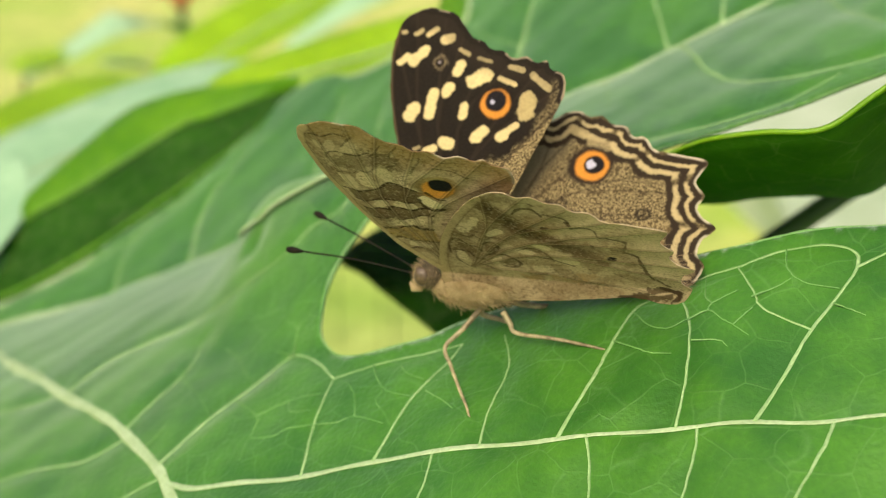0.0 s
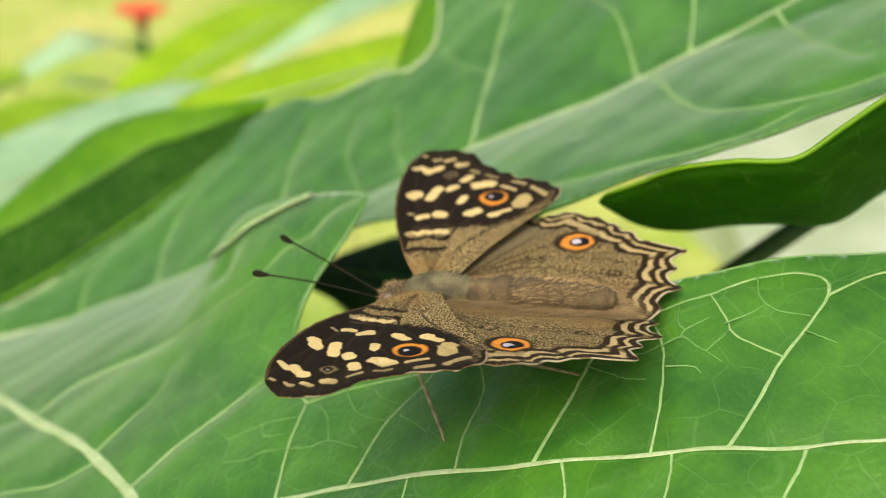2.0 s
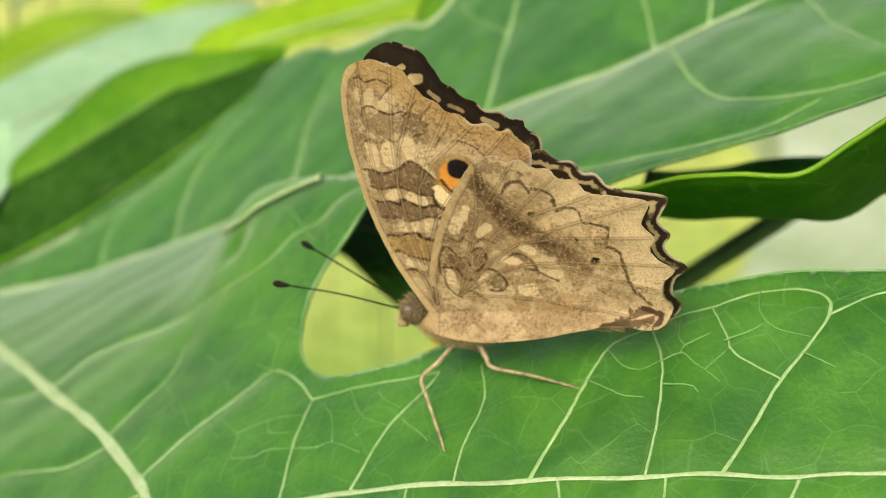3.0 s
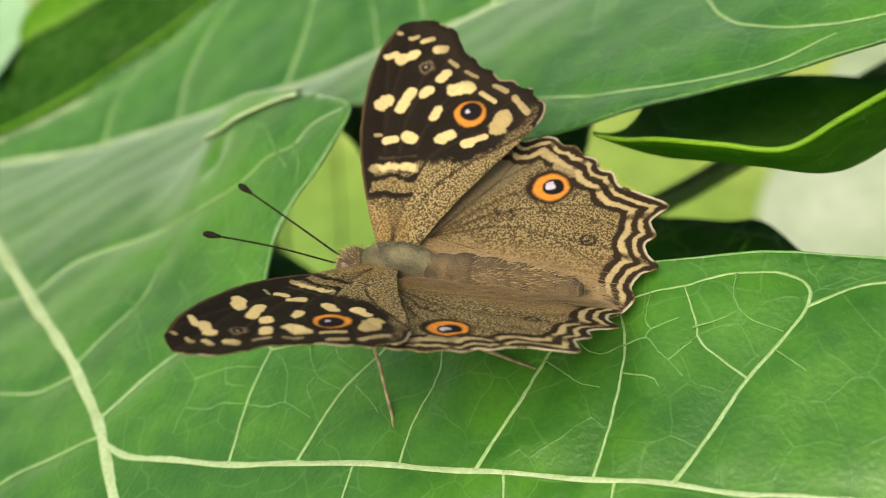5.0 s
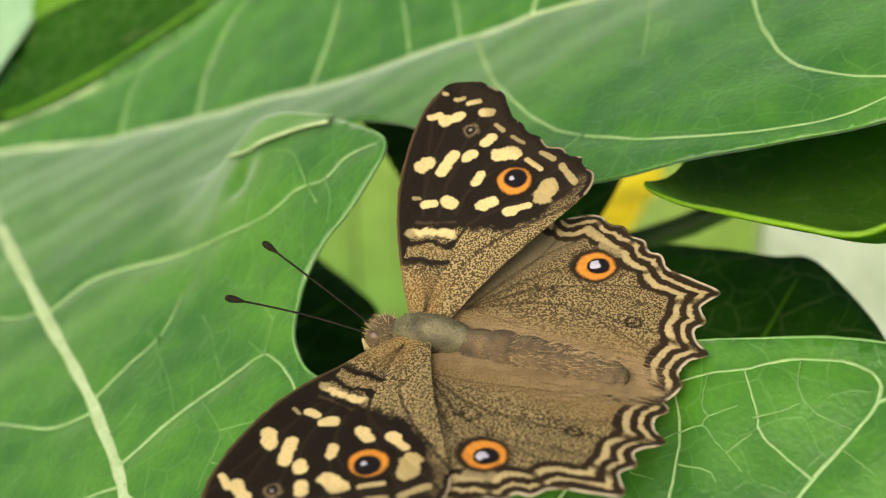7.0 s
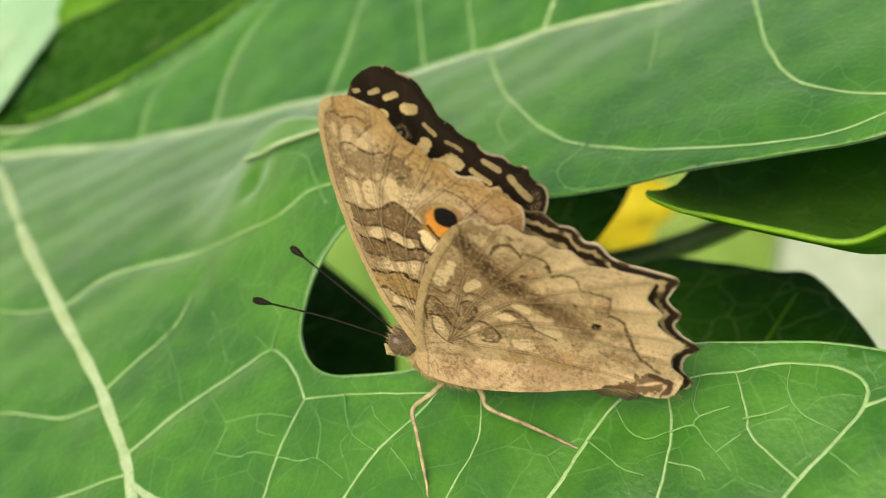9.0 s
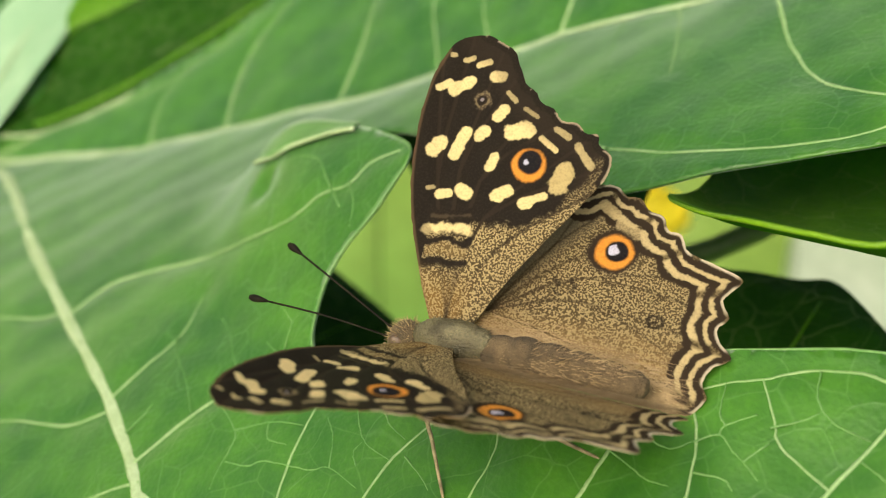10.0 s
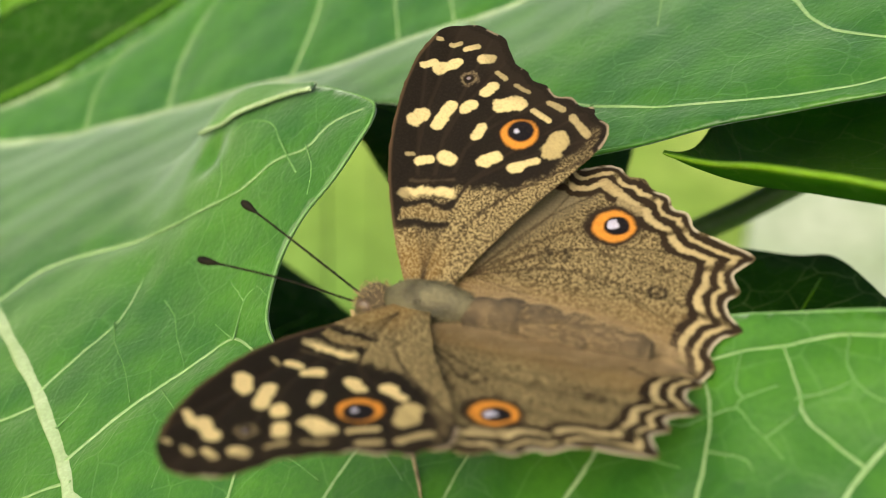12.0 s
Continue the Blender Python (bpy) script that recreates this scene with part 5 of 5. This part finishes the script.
    s.spot((0.05, 0.028, 0.014), (1.98, 0.09), (2.12, 0.02), 0.026, 0.95)
    s.spot((0.05, 0.028, 0.014), (2.06, -0.10), (2.12, -0.02), 0.03, 0.9)
    s.line((0.62, 0.46, 0.28), 0.012, 0.8, (1.86, -0.02), (1.95, 0.0), (2.05, 0.02))
    lead = line_distance(a, b, spline(HIND_OUTLINE[:6], 4))
    s.lay((0.42, 0.30, 0.16), 0.75 * (1 - smooth01(lead + 0.02 * s.ragged, 0.045, 0.085)))
    s.lay(UMBER, (1 - smooth01(np.abs(lead - 0.08), 0.003, 0.012)) * 0.5)
    s.lay((0.42, 0.32, 0.19), (1 - smooth01(rim, 0.012, 0.022)) * smooth01(value_noise(a * 10, b * 10, 49), 0.4, 0.55))
    return s.c, 0 * a


@functools.lru_cache(maxsize=None)
def wing_sheet(name):
    """The flat triangles of a wing, the same for both sides of the body."""
    outline = FORE_OUTLINE if name == "forewing" else HIND_OUTLINE
    edge = spline(outline, 8, closed=True)
    # a ragged fringe of scales
    out = edge - edge.mean(0)
    fringe = 0.010 * (value_noise(np.arange(len(edge)) * 0.9, 0 * out[:, 0], 71) - 0.5)
    edge = edge + fringe[:, None] * out / np.linalg.norm(out, axis=1)[:, None]
    return (len(edge), *filled(edge, 0.0095))


def wing(name, upper, under, veins, side, parent):
    """A wing: an upper and an under sheet of coloured scales, closed round the edge and pleated along its veins."""
    rim, p, tri = wing_sheet(name)
    a, b = p[:, 0], p[:, 1]
    pleat = np.full(len(a), 9.0)
    for v in veins:
        pleat = np.minimum(pleat, line_distance(a, b, v[::2]))
    lift = 0.012 * (1 - np.exp(-pleat / 0.05)) + 0.02 * np.sin(b * 1.3) + 0.008 * value_noise(a * 5, b * 5, 21)
    if name == "forewing":
        # the front edge is rolled up a little
        lift = lift + 0.30 * np.maximum(-0.40 - a, 0)
    # the inner margin bends down along the body
    bend = np.minimum(b - 0.06, 0) if name == "hindwing" else 0 * b
    along, across, z = a - BASE_A, b - 0.1 * bend, lift + 0.3 * bend
    n = len(p)
    sheets = []
    for off in (0.004, -0.004):
        sheets.append(np.stack([-along, side * across, z + off], 1) * CM)
    verts = np.r_[sheets[0], sheets[1]]
    flip = side > 0
    faces = [t[::-1] if flip else t for t in tri] + [tuple(k + n for k in (t if flip else t[::-1])) for t in tri]
    for k in range(rim):
        j = (k + 1) % rim
        faces.append((k, k + n, j + n, j) if flip else (k, j, j + n, k + n))
    ob = mesh_part(name, verts, faces, WING, parent)
    (top, top_speck), (low, low_speck) = upper(a, b), under(a, b)
    col, speck = np.r_[top, low], np.r_[top_speck, low_speck]
    attr = ob.data.attributes.new("scales", "FLOAT_COLOR", "POINT")
    attr.data.foreach_set("color", np.c_[np.clip(0.80 * col, 0, 1), np.clip(speck, 0, 1)].ravel())
    return ob


def fuzz(name, parent, material, count, centre, size, length, seed, lean=(-0.6, 0, 0.25), label=""):
    """Short hairs on an oval body."""
    rng = np.random.default_rng(seed)
    verts, faces = [], []
    for _ in range(count):
        d = rng.normal(size=3)
        d = d / np.linalg.norm(d)
        root = np.array(centre) + d * np.array(size) * 0.97
        way = d * 0.55 + np.array(lean) + rng.normal(size=3) * 0.22
        way = way / np.linalg.norm(way) * length * rng.uniform(0.5, 1.2)
        s = np.cross(way, rng.normal(size=3))
        s = s / np.linalg.norm(s) * 0.0045
        k = len(verts)
        verts += [(root + s) * CM, (root - s) * CM, (root + way * 0.55 + s * 0.6) * CM, (root + way) * CM]
        faces += [(k, k + 1, k + 2), (k + 1, k + 3, k + 2)]
    return mesh_part(name, verts, faces, material, parent, label)


def root_hair(parent, side):
    """Long tawny hairs on the upper side of a hindwing, combed back along the body."""
    rng = np.random.default_rng(11)
    verts, faces = [], []
    for _ in range(1500):
        a, b = rng.uniform(0.2, 1.9), abs(rng.normal(0, 0.13)) - 0.10
        root = np.array([-(a - BASE_A), side * b, 0.03 + 0.3 * min(b - 0.06, 0)])
        way = np.array([-1.0, side * rng.normal(-0.10, 0.16), rng.uniform(0.02, 0.20)]) * rng.uniform(0.14, 0.36)
        s = np.array([0.0, 0.0036, 0.0])
        bend = np.array([0, 0, 0.015])
        k = len(verts)
        verts += [(root + s) * CM, (root - s) * CM, (root + way * 0.5 + s * 0.7 + bend) * CM, (root + way * 0.5 - s * 0.7 + bend) * CM, (root + way) * CM]
        faces += [(k, k + 1, k + 3, k + 2), (k + 2, k + 3, k + 4)]
    return mesh_part("hair", verts, faces, HAIR, parent, "long tawny hair along the body")


def leg(parent, points, radii):
    bm = bmesh.new()
    line = spline(points, 5)
    tube(bm, [tuple(CM * c for c in q) for q in line], np.interp(np.linspace(0, 1, len(line)), np.linspace(0, 1, len(radii)), radii) * CM, 8)
    return part("leg", bm, LEG, parent)


def butterfly():
    body = thing("butterfly", BODY, "brown butterfly with cream spots and orange eyespots on a leaf", "butterfly")
    bm = bmesh.new()
    ellipsoid(bm, (0.0088, 0, 0.0006), (0.0038, 0.0016, 0.0018), None, 24, 16)
    for q in bm.verts:
        q.co += q.normal * 0.00012 * noise.noise(q.co * 1500)
    thorax = part("thorax", bm, THORAX, body, "olive-grey furry thorax")
    fuzz("hair", thorax, THORAX, 700, (0.91, 0, 0.06), (0.395, 0.166, 0.187), 0.05, 3)
    bm = bmesh.new()
    ellipsoid(bm, (0.0086, 0, -0.0013), (0.0047, 0.0020, 0.0019), None, 20, 14)
    belly = part("breast", bm, BELLY, body, "buff furry underside")
    fuzz("hair", belly, BELLY, 1800, (0.89, 0, -0.135), (0.49, 0.207, 0.197), 0.11, 4, (-0.8, 0, -0.1))
    bm = bmesh.new()
    line = spline([(0.62, 0, 0.0), (0.3, 0, 0.02), (-0.05, 0, 0.0), (-0.4, 0, -0.03), (-0.68, 0, -0.07), (-0.78, 0, -0.09)], 12)
    t = np.linspace(0, 1, len(line))
    rad = np.interp(t, [0, 0.2, 0.5, 0.8, 0.95, 1], [0.13, 0.15, 0.135, 0.105, 0.065, 0.015]) * (1 + 0.16 * np.abs(np.sin(t * 22)))
    tube(bm, [tuple(CM * c for c in q) for q in line], rad * CM, 16)
    abdomen = part("abdomen", bm, FUR, body, "grey-brown ringed abdomen")
    fuzz("hair", abdomen, HAIR, 1700, (0.05, 0, 0.0), (0.70, 0.15, 0.13), 0.14, 5, (-1.3, 0, 0.1))
    bm = bmesh.new()
    ellipsoid(bm, (0.0132, 0, 0.0), (0.0015, 0.0015, 0.0015), None, 18, 12)
    head = part("head", bm, FUR, body, "small furry brown head")
    fuzz("hair", head, BELLY, 350, (1.37, 0, 0.0), (0.15, 0.15, 0.15), 0.07, 6, (0.3, 0, 0.1))
    for s in (-1, 1):
        bm = bmesh.new()
        ellipsoid(bm, (0.0136, s * 0.00118, 0.0001), (0.0008, 0.0005, 0.0009), None, 16, 12)
        part("eye", bm, EYE, head, "round brown eye")
        bm = bmesh.new()
        tube(bm, [(0.0141, s * 0.0005, -0.0012), (0.0149, s * 0.0005, -0.0013), (0.0152, s * 0.0004, -0.0006)], [0.0004, 0.00035, 0.0001], 8)
        part("palp", bm, BELLY, head, "buff feeler beside the mouth")
    for s, base, mid, end in ((-1, (1.52, -0.05, 0.03), (2.05, -0.15, 0.32), (2.6, -0.28, 0.58)), (1, (1.52, 0.06, 0.03), (2.05, 0.2, 0.24), (2.65, 0.36, 0.42))):
        line = spline([base, mid, end], 16)
        bm = bmesh.new()
        tube(bm, [tuple(CM * c for c in q) for q in line], [(0.0080 + 0.0018 * (k % 2)) * CM for k in range(len(line))], 8)
        antenna = part("antenna", bm, CHITIN, body, "thin dark antenna")
        bm = bmesh.new()
        club = line[-5:]
        tube(bm, [tuple(CM * c for c in q) for q in club], [0.00011, 0.00021, 0.00031, 0.00033, 0.00019], 10)
        part("club", bm, CHITIN, antenna, "dark club at the antenna's end")
    legs = []
    legs.append(leg(body, [(0.81, 0.08, -0.30), (0.98, 0.2, -0.46), (1.13, 0.31, -0.585), (1.05, 0.44, -0.72), (0.93, 0.62, -0.88), (0.83, 0.77, -0.985), (0.80, 0.83, -1.02), (0.77, 0.875, -1.045)], [0.030, 0.026, 0.021, 0.018, 0.016, 0.013, 0.012, 0.010]))
    legs.append(leg(body, [(0.58, 0.1, -0.32), (0.51, 0.15, -0.42), (0.44, 0.2, -0.50), (0.05, 0.28, -0.53), (-0.32, 0.34, -0.59), (-0.44, 0.348, -0.622)], [0.032, 0.027, 0.021, 0.018, 0.014, 0.010]))
    legs.append(leg(body, [(0.81, -0.10, -0.30), (0.9, -0.2, -0.45), (0.7, -0.25, -0.55), (0.5, -0.3, -0.68)], [0.035, 0.03, 0.024, 0.014]))
    legs.append(leg(body, [(0.58, -0.12, -0.30), (0.40, -0.3, -0.42), (0.1, -0.5, -0.52), (-0.3, -0.6, -0.6)], [0.035, 0.03, 0.024, 0.014]))
    wings = {}
    for s in (-1, 1):
        wings["hind", s] = wing("hindwing", hind_upper, hind_under, HIND_VEINS, s, body)
        root_hair(wings["hind", s], s)
        wings["fore", s] = wing("forewing", fore_upper, fore_under, FORE_VEINS, s, body)
    return body, wings, legs


BUTTERFLY, WINGS, LEGS = butterfly()

# wing strokes: seconds, and the degrees over the level of the far fore, far hind, near fore and near hind wing
STROKES = [
    (0.0, 64, 48, 47.6, 46), (0.1, 78, 72, 70, 67), (0.2, 88, 90, 82, 78), (0.5, 91, 95, 85, 80), (0.8, 89, 92, 84, 79), (1.0, 83, 88, 75, 69), (1.2, 75, 62, 53, 50), (1.3, 58, 42, 36, 34), (1.5, 16.4, 13, 0.3, 3.8),
    (2.0, 15.8, 12, 0.7, 4.2), (2.2, 36, 24, 17, 15), (2.5, 84, 46, 57, 60), (2.7, 89, 88, 82, 78), (3.0, 91.5, 95, 82.3, 80), (3.2, 91, 95, 82, 80), (3.6, 80, 72, 68, 65), (3.9, 40, 26, 22, 19), (4.2, 25, 14, 4.5, 5),
]
STROKES += [
    (4.8, 18.3, 11, 2.8, 4.1), (5.0, 29.9, 20, 15.9, 15.9), (5.2, 60, 40, 48, 46), (5.4, 88, 86, 80, 77), (5.5, 94, 97, 84, 80), (6.0, 91, 96, 80.6, 77.5), (6.2, 86, 90, 74, 71), (6.5, 57.4, 27, 28, 26), (6.6, 46, 20, 6, 9),
    (6.7, 22, 12, 0.5, 4), (7.0, 24, 11, 1, 4), (7.4, 34, 18, 12, 11), (7.7, 78, 60, 62, 60), (8.0, 90, 94, 82, 78),
]
STROKES += [
    (8.5, 90.5, 97, 83.5, 78), (9.0, 91, 97, 83, 77.4), (9.5, 90.5, 97, 81.5, 76), (9.7, 88, 88, 73, 70), (9.8, 79, 66, 58, 56), (9.9, 62, 46, 38, 36), (10.0, 50.6, 33.8, 23.5, 23.5), (10.3, 29, 20, 6, 8), (10.5, 24.5, 16.6, 4.4, 7.1),
    (11.0, 29.1, 21.3, 10.1, 11.9), (11.5, 36.4, 27.2, 17.3, 17.8), (12.0, 27.4, 18.6, 8.5, 10.2),
]
# pitch and sweep of the far pair (fore, hind), then of the near pair, in degrees
FAR_TWIST = [
    (0.0, -1.1, -1.9, -6.3, 2.3), (0.5, 3, 2.3, 1, 0), (1.0, 0, 1, -0.8, 1), (1.5, -6.5, -3.3, -5.1, 7.8), (2.0, -5.7, -2.9, -4.5, 8.3), (2.5, -1.1, 4.5, -9.3, 0), (3.0, 4.4, 2.8, 1, 0), (3.2, 4, 2.5, 1, 0), (4.8, -7.5, -1.7, -7.1, 2.6),
    (5.0, -8.9, -0.9, -5.6, 5.4), (5.5, 5.8, 2.2, 1, 0), (6.0, 3, 2, 1, 0), (6.5, -7.6, 4.6, -9.5, 2.0), (6.7, -8.1, -1.1, -6.1, 6.3), (8.5, 2.4, 2.5, 1.3, -0.8), (9.5, 1.2, 2.6, 1.4, -0.7), (10.0, -3.8, 4.1, -7.1, 5.5), (10.5, -5.5, -0.9, -6.3, 5.3), (12.0, -7.7, -1.2, -6.3, 5.9),
]
NEAR_TWIST = [
    (0.0, -2.2, -0.9, -6.4, 0.6), (0.5, -0.3, 2.8, -2.4, -0.7), (1.0, -0.6, 2.2, -3.3, -2.1), (1.5, -4.3, -0.2, -7.2, 0.9), (2.0, -3.7, 0.6, -7, 1.5), (2.5, -1.6, 3.2, -2.7, 3.5), (3.0, -0.4, 2, -3.9, -4.1), (3.2, -0.4, 3.4, -1.8, -2.4), (4.8, -1.1, -1.3, -3.8, 0.3),
    (5.0, -2.7, -0.8, -2.7, 1), (5.5, -0.1, 0, -2.3, -5.1), (6.0, -0.1, -0.7, -1.5, -6.5), (6.5, -3, 0, -6, 1), (6.7, -1, -1, -4, 1), (8.5, -0.7, 0.5, 0.5, -5.3), (9.5, -1.5, 0.4, 0.3, -5.6), (10.0, -1, 0.2, -3, -1), (10.5, -0.1, 0.3, -3.4, 0.4), (12.0, -1.7, 0.3, -3.3, 0.6),
]
# shift of the body on its legs, in centimetres of the leaf's space
SWAY = [
    (0, 0.078, 0.025, 0.032), (0.5, 0.090, -0.041, 0.028), (1, 0.118, 0.003, 0.048), (1.5, -0.008, 0.005, 0.054), (2, -0.016, 0.022, 0.050), (2.5, 0.068, 0.036, 0.096), (3, 0.168, -0.016, 0.001), (3.2, 0.143, -0.009, 0.003),
    (4.2, 0.026, 0.001, 0.066), (4.8, 0.049, -0.026, 0.099), (5, 0.032, -0.011, 0.081), (5.5, 0.218, -0.078, 0.055), (6, 0.172, -0.096, -0.005), (6.5, -0.042, -0.060, 0.115), (6.7, -0.037, -0.059, 0.083), (7, -0.032, -0.049, 0.069),
    (8, 0.138, -0.069, -0.011), (8.5, 0.140, -0.060, -0.013), (9.5, 0.142, -0.068, -0.011), (10, -0.020, -0.035, 0.015), (10.5, -0.027, -0.030, 0.022), (11, -0.035, -0.015, 0.016), (11.5, -0.050, -0.013, -0.005), (12, -0.058, 0.032, -0.009),
]
WING_ROOT = {"fore": 1.0 * CM, "hind": 0.85 * CM}


def along(rows, t, k):
    return float(np.interp(t, [q[0] for q in rows], [q[k] for q in rows]))


def motions():
    for column, (kind, s) in enumerate((("fore", -1), ("hind", -1), ("fore", 1), ("hind", 1))):
        wing_rows = []
        for row in STROKES:
            t, flap = row[0], row[1 + column]
            twist = FAR_TWIST if s < 0 else NEAR_TWIST
            k = 1 if kind == "fore" else 3
            # shutting wings draw together over the back
            part_way = min(1.0, max(0.0, (86 - flap) / 50)) if s < 0 else 1.0
            hinge = pose(WING_ROOT[kind], s * 0.00182 * (0.3 + 0.7 * part_way), 0.0009 if kind == "fore" else 0, s * flap, 0, 0)
            hinge = hinge @ pose(0, 0, 0, 0, along(twist, t, k), 0) @ pose(0, 0, 0, 0, 0, s * along(twist, t, k + 1))
            wing_rows.append((t, hinge @ pose(-WING_ROOT[kind], 0, 0)))
        walk(WINGS[kind, s], wing_rows)
    # the body sways a little on its planted legs as the wings beat
    body_rows, leg_rows = [], []
    for row in STROKES:
        sway = Vector([0.01 * along(SWAY, row[0], k) for k in (1, 2, 3)])
        m = LEAF @ Matrix.Translation(sway) @ LEAF.inverted() @ BODY
        body_rows.append((row[0], m))
        leg_rows.append((row[0], Matrix.Translation(m.to_3x3().inverted() @ (BODY.translation - m.translation))))
    walk(BUTTERFLY, body_rows)
    for one in LEGS:
        walk(one, leg_rows)


motions()
